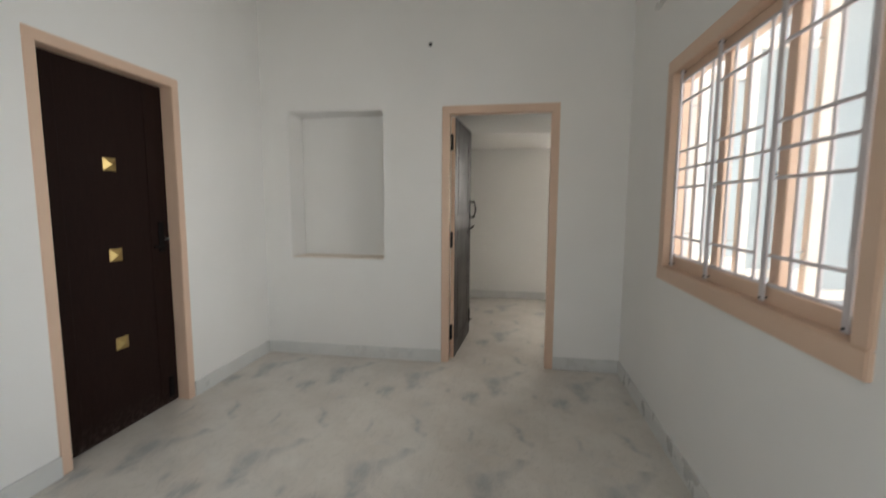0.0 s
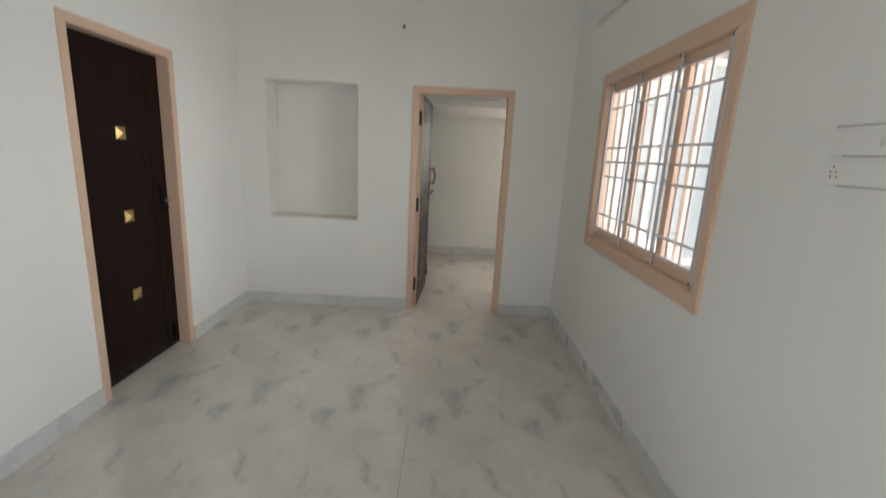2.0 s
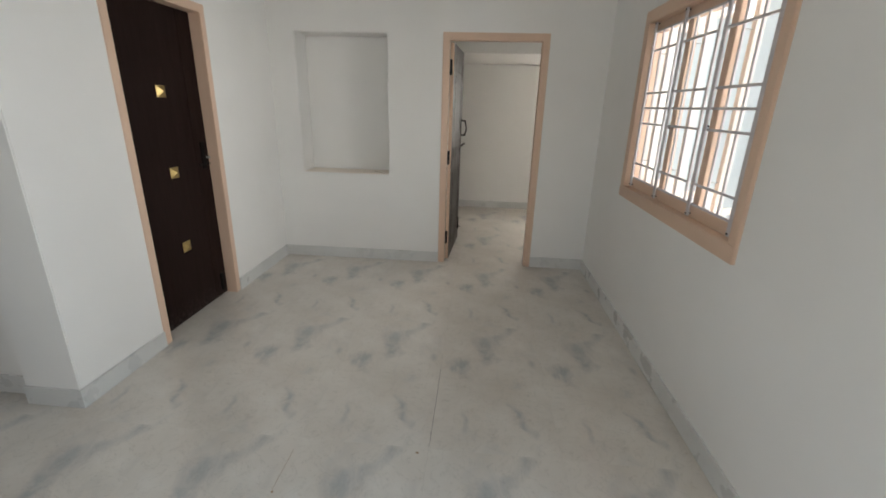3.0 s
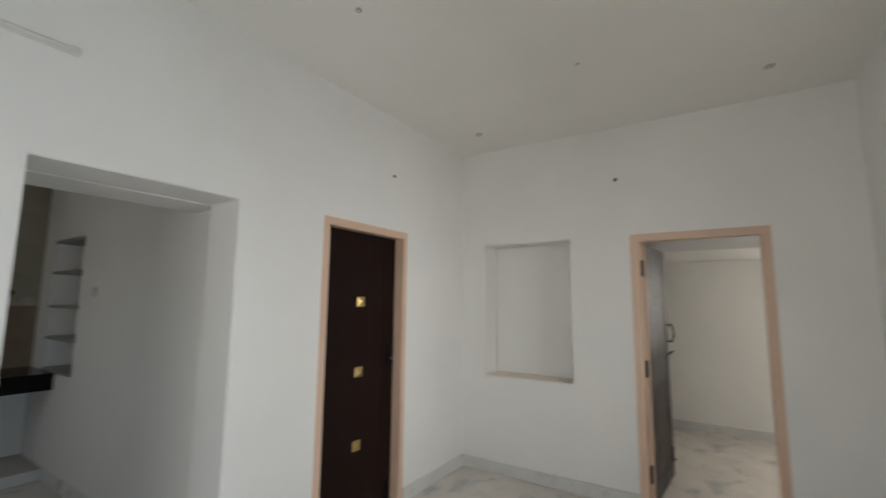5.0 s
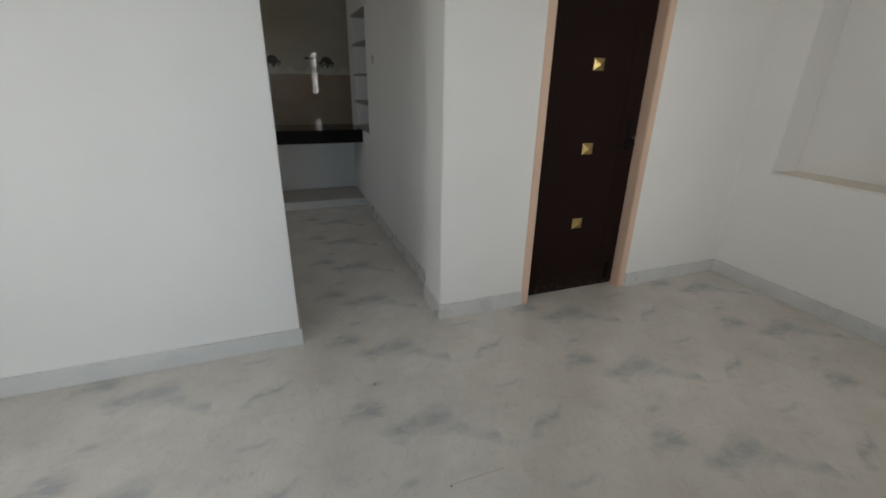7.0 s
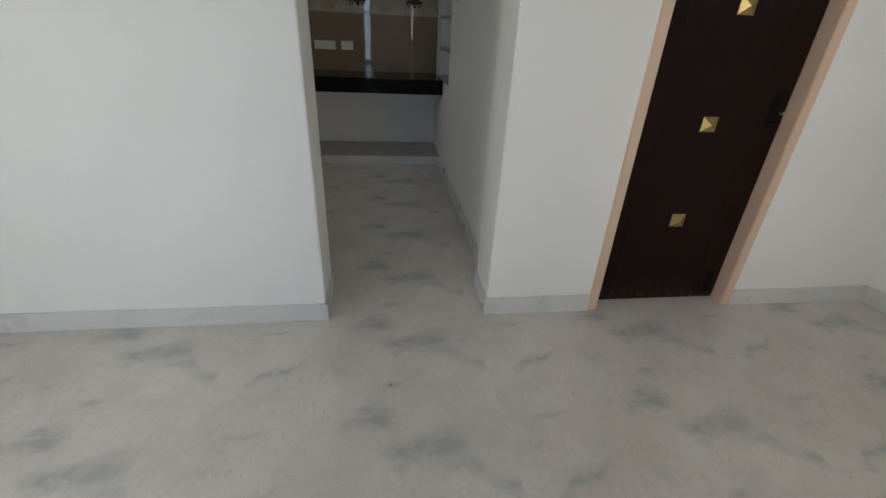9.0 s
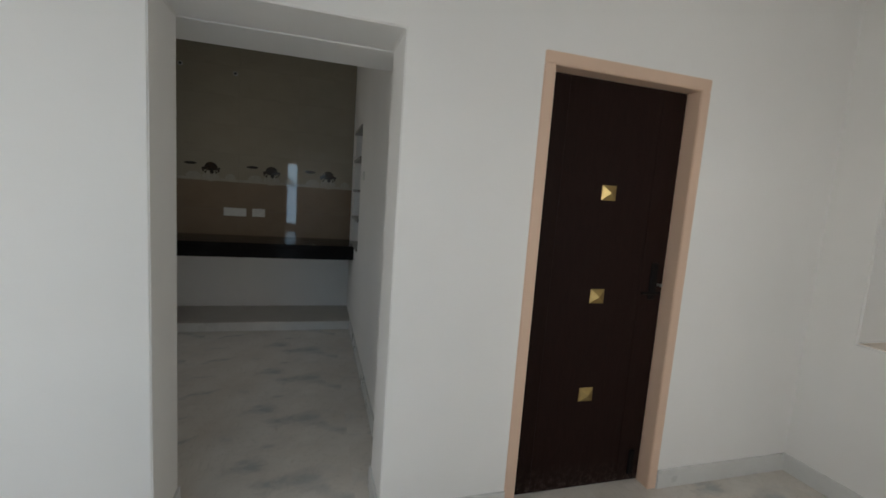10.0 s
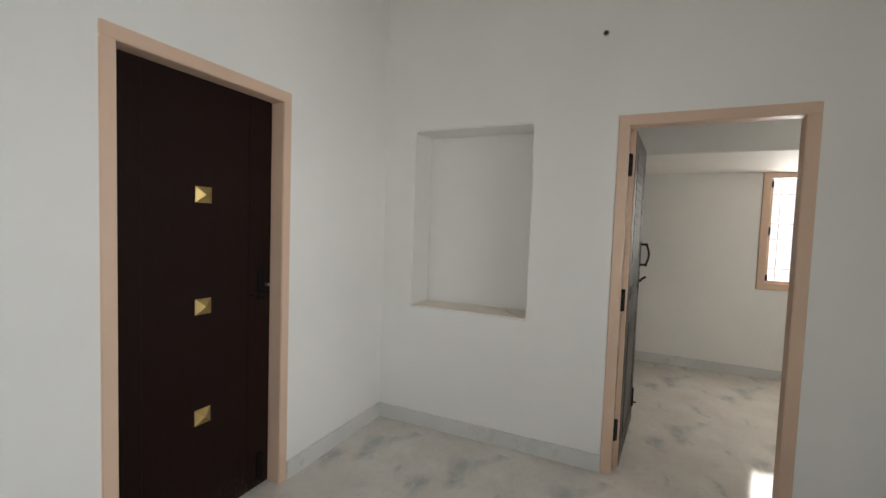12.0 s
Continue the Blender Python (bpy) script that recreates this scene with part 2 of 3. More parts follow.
SILL = painted("dusty_sill", (0.84, 0.765, 0.675), 0.1, 0.85, 30, 0.5, 0.6)
TWIG = plain("dry_twig", (0.30, 0.20, 0.11), 0.8)
MOTIF_BROWN = plain("motif_brown", (0.028, 0.015, 0.009), 0.1)
MOTIF_DARK = plain("motif_black", (0.02, 0.015, 0.012), 0.2)
MOTIF_GREY = plain("motif_grey", (0.36, 0.335, 0.275), 0.1)
MOTIF_PALE = plain("motif_pale", (0.36, 0.33, 0.27), 0.1)


def rose_field():
    """Cream plaster, brushed with yellow green towards the rim."""
    m, nt, b = material("cream_plaster")
    v = coords(nt, "Object", (1 / 0.43, 1 / 0.43, 0.0))
    away = node(nt, "ShaderNodeVectorMath")
    away.operation = "LENGTH"
    nt.links.new(v, away.inputs[0])
    shade = node(nt, "ShaderNodeMath")
    shade.operation = "MULTIPLY_ADD"
    shade.inputs[1].default_value = 0.16
    nt.links.new(noise_tex(nt, v, 9, 4), shade.inputs[0])
    nt.links.new(away.outputs["Value"], shade.inputs[2])
    nt.links.new(ramp(nt, shade.outputs[0], [(0.72, (0.82, 0.80, 0.72)), (0.95, (0.78, 0.74, 0.55)), (1.06, (0.70, 0.60, 0.33))]), b.inputs["Base Color"])
    b.inputs["Roughness"].default_value = 0.4
    bump(nt, b, noise_tex(nt, v, 22, 4), 0.3)
    return m


CREAM = rose_field()
ORANGE = plain("orange_brown_rim", (0.50, 0.20, 0.05), 0.45)
BEAD = plain("dark_bead", (0.17, 0.05, 0.015), 0.45)
GOLD = plain("gold_ochre", (0.62, 0.36, 0.08), 0.4)
ROSE = plain("rose_red", (0.45, 0.02, 0.05), 0.5)
PINK = plain("petal_pink", (0.75, 0.33, 0.38), 0.5)
BLUE = plain("petal_blue", (0.03, 0.08, 0.28), 0.5)
SKYBLUE = plain("petal_light_blue", (0.28, 0.50, 0.62), 0.5)
GREEN = plain("leaf_green", (0.20, 0.40, 0.16), 0.5)
MINT = plain("leaf_mint", (0.30, 0.55, 0.40), 0.5)
BLUSH = plain("petal_blush", (0.80, 0.55, 0.52), 0.5)
# greyer than the house walls, to take down the lamp-lit outer face
FACADE = painted("outer_wall_dimming_grey", (0.45, 0.465, 0.475), 0.08, 0.85, 60, 0.4, 2.0)

def glow(name, colour, strength):
    m, nt, b = material(name)
    b.inputs["Emission Color"].default_value = (*colour, 1)
    b.inputs["Emission Strength"].default_value = strength
    b.inputs["Base Color"].default_value = (0.0, 0.0, 0.0, 1)
    b.inputs["Specular IOR Level"].default_value = 0.0
    return m


HAZE = glow("bright_hazy_sky", (0.95, 0.98, 1.0), 0.60)
BRIGHT_HAZE = glow("brighter_hazy_sky", (0.97, 0.98, 1.0), 1.25)
EARTH = painted("dry_ground", (0.30, 0.25, 0.19), 0.15, 0.9, 30, 0.5, 0.6)


def frosted():
    m, nt, b = material("frosted_glass")
    v = coords(nt)
    b.inputs["Base Color"].default_value = (0.57, 0.61, 0.62, 1)
    b.inputs["Roughness"].default_value = 0.65
    b.inputs["Specular IOR Level"].default_value = 0.12
    bump(nt, b, noise_tex(nt, v, 160, 3), 0.2)
    pale = nt.nodes.new("ShaderNodeBsdfTranslucent")
    pale.inputs[0].default_value = (0.57, 0.61, 0.62, 1)
    both = nt.nodes.new("ShaderNodeMixShader")
    both.inputs[0].default_value = 0.6
    nt.links.new(b.outputs[0], both.inputs[1])
    nt.links.new(pale.outputs[0], both.inputs[2])
    nt.links.new(both.outputs[0], nt.nodes["Material Output"].inputs[0])
    return m


GLASS = frosted()


# ---- building blocks ----
HOME = {}


def box(lo, hi, soft=0.0, bm=None, segs=1):
    """A box between two corners, its edges rounded by soft metres."""
    own = bmesh.new()
    bmesh.ops.create_cube(own, size=1)
    for v in own.verts:
        v.co = Vector([a + (b - a) * (c + 0.5) for a, b, c in zip(lo, hi, v.co)])
    if soft:
        bmesh.ops.bevel(own, geom=own.edges[:], offset=soft, segments=segs, affect="EDGES")
    if bm is None:
        return own
    return join(bm, own)


def join(bm, other, m=None):
    if m is not None:
        bmesh.ops.transform(other, matrix=m, verts=other.verts)
    data = bpy.data.meshes.new("tmp")
    other.to_mesh(data)
    other.free()
    bm.from_mesh(data)
    bpy.data.meshes.remove(data)
    return bm


def rod(a, b, radius, sides=8, radius2=None):
    """A round bar from a to b."""
    a, b = Vector(a), Vector(b)
    bm = bmesh.new()
    bmesh.ops.create_cone(bm, cap_ends=True, segments=sides, radius1=radius, radius2=radius if radius2 is None else radius2, depth=(b - a).length)
    turn = (b - a).to_track_quat("Z", "Y").to_matrix().to_4x4()
    bmesh.ops.transform(bm, matrix=Matrix.Translation((a + b) / 2) @ turn, verts=bm.verts)
    return bm


def blob(centre, size, sub=2):
    bm = bmesh.new()
    bmesh.ops.create_icosphere(bm, subdivisions=sub, radius=1)
    for v in bm.verts:
        v.co = Vector([c + s * a for c, s, a in zip(centre, size, v.co)])
    return bm


def grid_wall(us, zs, gone, near, far, axis, soft=0.0):
    """A wall as one clean shell. us, zs: cell borders; gone: the empty cells (i, j); near, far: its two faces along axis."""
    bm = bmesh.new()

    def at(u, z, d):
        return bm.verts.new((d, u, z) if axis == "x" else (u, d, z))

    solid = lambda i, j: 0 <= i < len(us) - 1 and 0 <= j < len(zs) - 1 and (i, j) not in gone
    for i in range(len(us) - 1):
        for j in range(len(zs) - 1):
            if not solid(i, j):
                continue
            a, b, c, d = us[i], us[i + 1], zs[j], zs[j + 1]
            quads = [[(a, c, near), (b, c, near), (b, d, near), (a, d, near)], [(a, c, far), (a, d, far), (b, d, far), (b, c, far)]]
            for di, dj, e in ((-1, 0, ((a, c), (a, d))), (1, 0, ((b, d), (b, c))), (0, -1, ((b, c), (a, c))), (0, 1, ((a, d), (b, d)))):
                if not solid(i + di, j + dj):
                    (u0, z0), (u1, z1) = e
                    quads.append([(u0, z0, near), (u1, z1, near), (u1, z1, far), (u0, z0, far)])
            for q in quads:
                bm.faces.new([at(*p) for p in q])
    bmesh.ops.remove_doubles(bm, verts=bm.verts, dist=1e-5)
    bmesh.ops.recalc_face_normals(bm, faces=bm.faces)
    if soft:
        k = 1 if axis == "x" else 0
        edges = [e for e in bm.edges if len(e.link_faces) == 2 and e.calc_face_angle() > 1.0
                 and all(us[0] + 0.01 < v.co[k] < us[-1] - 0.01 and v.co.z < zs[-1] - 0.01 for v in e.verts)
                 and any(v.co.z > 0.01 for v in e.verts)]
        bmesh.ops.bevel(bm, geom=edges, offset=soft, segments=3, affect="EDGES")
    return bm


def mesh_ob(name, bm, mat, smooth=False):
    data = bpy.data.meshes.new(name)
    bm.to_mesh(data)
    bm.free()
    data.materials.append(mat)
    if smooth:
        data.polygons.foreach_set("use_smooth", [True] * len(data.polygons))
    return new(name, data)


def thing(name, m, label, category, group="", kind=""):
    """An Empty at the base of a thing; its parts are built in its own axes."""
    ob = new(name)
    ob.empty_display_size = 0.1
    ob.matrix_basis = m
    HOME[ob] = m
    return tagged(ob, label, category, group, kind)


def part(name, bm, mat, parent, label="", smooth=False, local=False):
    """One mesh under a thing or part. Corners are in the world unless local."""
    m = HOME.get(parent, Matrix())
    if not local:
        bmesh.ops.transform(bm, matrix=m.inverted(), verts=bm.verts)
    ob = mesh_ob(name, bm, mat, smooth)
    ob.parent = parent
    HOME[ob] = m
    return tagged(ob, label) if label else ob


def structure(name, bm, mat, label, category):
    ob = mesh_ob(name, bm, mat)
    HOME[ob] = Matrix()
    return tagged(ob, label, category, kind="structure")


# ---- the shell ----
W, S, H = 3.0, -4.9, 3.04          # living room: east wall, south wall, ceiling
NB, NE_, NW_ = 2.61, 4.2, 0.0      # bedroom: north wall, east and west ends
KX, KN, KS = -3.44, -2.346, -4.75  # kitchen: back wall, north wall, south wall

# west wall with the closed door and the kitchen opening
structure("wall_west", grid_wall([S - 0.3, -3.275, -2.418, -1.815, -0.94, 0.3], [0, 2.096, H], {(1, 0), (3, 0)}, 0.0, -0.30, "x", 0.005),
          WALL, "white painted plaster wall with a kitchen opening and a door", "wall")
# north wall: a front layer with the niche, a back layer behind it
structure("wall_north", grid_wall([0, 0.242, 1.077, 1.578, 2.48, W], [0, 0.863, 2.096, H], {(1, 1), (3, 0), (3, 1)}, 0.0, 0.27, "y", 0.009),
          WALL, "white painted plaster wall with a recessed niche and a doorway", "wall")
structure("wall_north_back", grid_wall([-0.3, 1.46, 2.62, NE_], [0, 2.16, H], {(1, 0)}, 0.27, 0.36, "y"),
          WALL, "white painted back of the niche wall", "wall")
structure("wall_east", grid_wall([S - 0.3, -4.10, -3.17, -2.325, -0.82, 0.27], [0, 0.915, 2.10, 2.118, H],
                                 {(1, 0), (1, 1), (3, 1), (3, 2)}, W, W + 0.27, "x"),
          WALL, "white painted plaster wall with a grilled window and the entrance", "wall")
# south opening is added, unseen, to let that lamp in
structure("wall_south", grid_wall([0, 0.7, 2.3, W], [0, 0.9, 2.1, H], {(1, 1)}, S, S - 0.3, "y"), WALL, "white painted plaster wall with an added opening out of view", "wall")
structure("ceiling", box((-0.3, S - 0.3, H), (W + 0.27, 0.36, H + 0.15)), CEIL, "white painted flat ceiling", "ceiling")
# bedroom
structure("wall_bedroom_north", grid_wall([-0.3, 2.80, 3.95, NE_ + 0.2], [0, 0.91, 2.09, 2.52, 2.80, H], {(1, 1), (1, 3)}, NB, NB + 0.27, "y"),
          WALL, "white painted bedroom wall with a window", "wall")
structure("wall_bedroom_west", box((-0.3, 0.36, 0), (NW_, NB, H)), WALL, "white painted bedroom wall", "wall")
structure("wall_bedroom_east", box((NE_, 0.36, 0), (NE_ + 0.2, NB, H)), WALL, "white painted bedroom wall", "wall")
structure("ceiling_bedroom", box((-0.3, 0.36, H), (NE_ + 0.2, NB + 0.27, H + 0.15)), CEIL, "white painted bedroom ceiling", "ceiling")
structure("loft_slab", box((NW_, 1.30, 2.088), (NE_, NB, 2.318), 0.006), WALL, "white painted storage loft slab along the bedroom wall", "loft")
# kitchen
structure("wall_kitchen_north", grid_wall([KX - 0.2, -3.08, -2.40, -0.30], [0, 0.885, 2.09, H], {(1, 1)}, KN, KN + 0.20, "y"),
          WALL, "white painted kitchen wall with a shelf recess", "wall")
structure("wall_kitchen_north_back", box((KX - 0.2, KN + 0.20, 0), (-0.30, KN + 0.28, H)), WALL, "white painted back of the shelf recess", "wall")
structure("wall_kitchen_back", box((KX - 0.2, KS - 0.2, 0), (KX, KN, H)), WALL, "white painted kitchen back wall", "wall")
# small opening added out of view for the kitchen lamp to shine through
structure("wall_kitchen_south", grid_wall([KX, -2.4, -1.4, -0.30], [0, 1.0, 2.1, H], {(1, 1)}, KS, KS - 0.2, "y"), WALL, "white painted kitchen wall with a small added opening out of view", "wall")
structure("ceiling_kitchen", box((KX - 0.2, KS - 0.2, H), (-0.30, KN + 0.28, H + 0.15)), CEIL, "white painted kitchen ceiling", "ceiling")
structure("kitchen_loft_slab", box((-0.61, KS, 2.093), (-0.30, KN, 2.20), 0.004), WALL, "white painted loft slab above the kitchen opening", "loft")
structure("kitchen_plinth", box((KX, KS, 0.0), (-2.819, KN, 0.092), 0.004), PLINTH, "low grey stone plinth under the kitchen counter", "plinth")
structure("plinth_facing", box((-2.819, KS, 0.0), (-2.807, KN - 0.012, 0.088), 0.002), SKIRT, "pale marble strip facing the kitchen plinth", "plinth")
# grey sheet added on the outer face beside the living room window, to dim it
structure("wall_outer_render", box((W + 0.272, 0.25, -0.15), (NE_ + 0.2, 0.27, H + 0.15)), FACADE, "pale grey sheet added over the outside wall to dim its glare", "wall")
# floor bed under the tiles, and the ground outside
structure("floor", box((KX - 0.2, S - 0.3, -0.15), (NE_ + 0.2, NB + 0.27, -0.004)), JOINT, "cement bed under polished marble floor tiles", "floor")
structure("ground", box((-300, -300, -0.45), (300, 300, -0.35)), EARTH, "bare dry ground outside the house", "ground")


# bright hazy distance outside the windows
structure("backdrop", box((5.6, -2.6, -0.35), (5.7, 7.0, 6.0)), HAZE, "bright hazy white sky outside the window", "backdrop")
structure("backdrop", box((-1.0, 5.0, -0.35), (5.5, 5.1, 6.0)), BRIGHT_HAZE, "bright hazy white sky outside the bedroom window", "backdrop")


def skirting(name, lo, hi):
    return structure(name, box(lo, hi, 0.0015), SKIRT, "grey white polished marble skirting strip", "baseboard")


P, K = 0.012, 0.105
skirting("baseboard", (0, -0.932, 0), (P, -P, K))
skirting("baseboard", (0, -2.418, 0), (P, -1.825, K))
skirting("baseboard", (0, S, 0), (P, -3.275, K))
skirting("baseboard", (0, -P, 0), (1.572, 0, K))
skirting("baseboard", (2.488, -P, 0), (W, 0, K))
skirting("baseboard", (W - P, -3.17, 0), (W, -P, K))
skirting("baseboard", (W - P, S, 0), (W, -4.10, K))
skirting("baseboard", (P, S, 0), (W - P, S + P, K))
skirting("baseboard", (-0.30, -2.418 - P, 0), (P, -2.418, K))
skirting("baseboard", (-0.30, -3.275, 0), (P, -3.275 + P, K))
skirting("baseboard", (-2.819, KN - P, 0), (-0.30, KN, K))
skirting("baseboard", (NW_, NB - P, 0), (NE_, NB, K))
skirting("baseboard", (NW_, 0.36, 0), (NW_ + P, NB - P, K))


# ---- west door, closed ----
def door_casing(door, axis, u0, u1, top, face, inner, depth, paint=None):
    """Two posts and a head, flush with the wall, mitred by butting."""
    def put(name, a, b, c, d):
        lo, hi = sorted((face, depth))
        bm = box((lo, a, c), (hi, b, d), 0.004, segs=2) if axis == "x" else box((a, lo, c), (b, hi, d), 0.004, segs=2)
        part(name, bm, paint or PEACH, door, "enamelled wooden casing")
    put("casing_post", u0, u0 + inner, 0, top - inner)
    put("casing_post", u1 - inner, u1, 0, top - inner)
    put("casing_head", u0, u1, top - inner, top)


door = thing("door_1", pose(0, -1.38, 0), "closed dark-stained wooden door with three brass studs in a peach casing", "door", kind="structure")
door_casing(door, "x", -1.825, -0.932, 2.112, 0.006, 0.055, -0.12)
leaf = part("leaf", box((-0.115, -1.769, 0.008), (-0.078, -0.988, 2.056), 0.003), WOOD, door, "dark brown stained leaf")
for y0, y1, z0, z1 in ((-1.765, -1.645, 0.012, 2.05), (-1.13, -0.992, 0.012, 2.05)):
    part("stile", box((-0.079, y0, z0), (-0.0745, y1, z1), 0.0015), WOOD, leaf)
for z in (1.543, 1.035, 0.522):
    bm = box((-0.078, -1.378 - 0.039, z - 0.036), (-0.074, -1.378 + 0.039, z + 0.036))
    top = bm.verts.new((-0.055, -1.378, z))
    bm.faces.ensure_lookup_table()
    fr = max(bm.faces, key=lambda f: f.calc_center_median().x)
    ring = list(fr.verts)
    bm.faces.remove(fr)
    for a, b in zip(ring, ring[1:] + ring[:1]):
        bm.faces.new((a, b, top))
    part("brass_stud", bm, BRASS, leaf, "square pyramid brass stud")
hasp = part("latch", box((-0.078, -1.075, 1.02), (-0.066, -1.035, 1.21), 0.003), IRON, leaf, "black iron latch plate")
part("latch_bolt", rod((-0.060, -1.125, 1.055), (-0.060, -1.012, 1.055), 0.007), IRON, hasp)
part("latch_knob", rod((-0.064, -1.03, 1.10), (-0.040, -1.03, 1.10), 0.008), STEEL, hasp)
part("floor_bolt", box((-0.078, -1.065, 0.05), (-0.060, -1.035, 0.19), 0.004), IRON, leaf, "black iron tower bolt")

# ---- bedroom doorway, its leaf swung open into the bedroom ----
door = thing("door_2", pose(2.03, 0, 0), "open dark-stained wooden bedroom door in a peach casing", "door", kind="structure")
door_casing(door, "y", 1.572, 2.488, 2.108, -0.006, 0.06, 0.085)
HINGE = pose(1.668, 0.088, 0, 0, 0, 86)


def under(ob, parent, m):
    """Puts a part at the pose m of the world, under its thing."""
    ob.parent = parent
    ob.matrix_basis = HOME[parent].inverted() @ m
    HOME[ob] = m
    return ob


leaf = tagged(under(mesh_ob("leaf", box((0.004, 0, 0.008), (0.79, 0.034, 2.042), 0.003), GLOSSY_WOOD), door, HINGE), "glossy dark brown leaf standing open")


part("leaf_edge", box((0.001, 0.002, 0.010), (0.0045, 0.033, 2.040), 0.001), PEACH, leaf, "peach painted edge of the leaf", local=True)


def moulding(x0, x1, z0, z1):
    bm = bmesh.new()
    for lo, hi in (((x0, z0), (x1, z0 + 0.022)), ((x0, z1 - 0.022), (x1, z1)), ((x0, z0 + 0.022), (x0 + 0.022, z1 - 0.022)), ((x1 - 0.022, z0 + 0.022), (x1, z1 - 0.022))):
        box((lo[0], -0.003, lo[1]), (hi[0], 0.001, hi[1]), 0.0012, bm)
    return bm


for z0, z1 in ((0.14, 0.88), (1.02, 1.10), (1.24, 1.92)):
    part("panel_moulding", moulding(0.13, 0.64, z0, z1), GLOSSY_WOOD, leaf, local=True)
for k in range(9):
    part("carved_rib", box((0.17, -0.003, 1.38 + k * 0.055), (0.60, 0.001, 1.40 + k * 0.055), 0.0012), GLOSSY_WOOD, leaf, local=True)
for z in (1.836, 1.035, 0.24):
    flap = part("hinge", box((1.634, 0.082, z - 0.065), (1.654, 0.0915, z + 0.065), 0.002), BLACK, door, "black iron butt hinge")
    for a in (-0.066, -0.021, 0.024):
        part("knuckle", rod((1.637, 0.078, z + a), (1.637, 0.078, z + a + 0.042), 0.0095, 10), BLACK, flap)
handle = part("pull_handle", box((0.715, -0.006, 1.18), (0.745, 0.001, 1.38), 0.003), BLACK, leaf, "black iron bow handle", local=True)
for z in (1.205, 1.355):
    part("handle_arm", rod((0.73, -0.004, z), (0.73, -0.040, z), 0.0085, 8), BLACK, handle, local=True)
    part("handle_knob", blob((0.73, -0.042, z), (0.012, 0.012, 0.013), 1), BLACK, handle, local=True)
bow = bmesh.new()
for k in range(6):
    a, b = [(0.73, -0.040 - 0.020 * math.sin(math.pi * q / 6), 1.205 + 0.15 * q / 6) for q in (k, k + 1)]
    join(bow, rod(a, b, 0.0075))
part("grip", bow, BLACK, handle, local=True)
bolt = part("sliding_bolt", box((0.70, -0.005, 0.99), (0.735, 0.001, 1.165), 0.003), BLACK, leaf, "black iron sliding bolt", local=True)
part("bolt_rod", rod((0.66, -0.016, 1.09), (0.80, -0.016, 1.09), 0.009), BLACK, bolt, local=True)
part("bolt_tongue", rod((0.72, -0.010, 1.09), (0.72, -0.050, 1.12), 0.008), BLACK, bolt, local=True)
tower = part("tower_bolt", box((0.725, -0.012, 0.13), (0.755, 0.001, 0.27), 0.004), BLACK, leaf, "black iron tower bolt", local=True)
part("bolt_knob", rod((0.74, -0.012, 0.16), (0.74, -0.032, 0.16), 0.006), BLACK, tower, local=True)

# ---- living-room window: peach casing, three bays, outward shutters, welded grille ----
win = thing("window_1", pose(W, -1.57, 0.915), "peach wooden window with three outward shutters and a white welded grille", "window", kind="structure")
Y0, Y1, Z0, Z1 = -2.330, -0.820, 0.912, 2.120
C = 0.078
for name, lo, hi in (("casing_head", (2.985, Y0, Z1 - C), (3.06, Y1, Z1)), ("casing_sill", (2.982, Y0, Z0), (3.06, Y1, Z0 + C)),
                     ("casing_side", (2.985, Y0, Z0 + C), (3.06, Y0 + 0.062, Z1 - C)), ("casing_side", (2.985, Y1 - C, Z0 + C), (3.06, Y1, Z1 - C))):
    part(name, box(lo, hi, 0.004, segs=2), PEACH, win, "peach enamelled window casing")
I0, I1, J0, J1 = Y0 + 0.062, Y1 - C, Z0 + C, Z1 - C
for name, lo, hi in (("inner_head", (3.032, I0, J1 - 0.058), (3.072, I1, J1)), ("inner_sill", (3.032, I0, J0), (3.072, I1, J0 + 0.062)),
                     ("inner_side", (3.04, I0, J0 + 0.062), (3.072, I0 + 0.018, J1 - 0.058)), ("inner_side", (3.032, I1 - 0.035, J0 + 0.062), (3.072, I1, J1 - 0.058))):
    part(name, box(lo, hi, 0.003), PEACH, win)
STRAPS = (-0.945, -1.372, -1.822, -2.212)
for y in STRAPS[1:3]:
    part("mullion", box((3.038, y - 0.048, J0 + 0.062), (3.072, y + 0.012, J1 - 0.058), 0.003), PEACH, win, "peach window mullion")


def grille_bar(lo, hi):
    part("grille_bar", box(lo, hi, 0.002), GRILLE, win, "white painted steel grille bar")


GX = 3.014
for y in STRAPS:
    grille_bar((GX - 0.004, y - 0.0135, 1.0), (GX + 0.006, y + 0.0135, 2.045))
    for z in (1.012, 2.033):
        part("bolt", rod((GX - 0.009, y, z), (GX + 0.02, y, z), 0.004), BLACK, win)
for z in (1.062, 1.524, 1.985):
    grille_bar((GX + 0.004, I0 + 0.002 if z == 1.524 else STRAPS[3], z - 0.006), (GX + 0.014, I1 - 0.002 if z == 1.524 else STRAPS[0], z + 0.006))
for start, stop in zip(STRAPS[:3], (-1.292, -1.742, -2.212)):
    pitch = (stop - start) / 3
    for k in (1, 2, 3) if stop > -2.2 else (1, 2):
        y = start + pitch * k
        grille_bar((GX + 0.006, y - 0.006, 1.062), (GX + 0.016, y + 0.006, 1.985))
    for z in (1.162, 1.427, 1.616, 1.873):
        grille_bar((GX + 0.002, stop, z - 0.006), (GX + 0.012, start, z + 0.006))


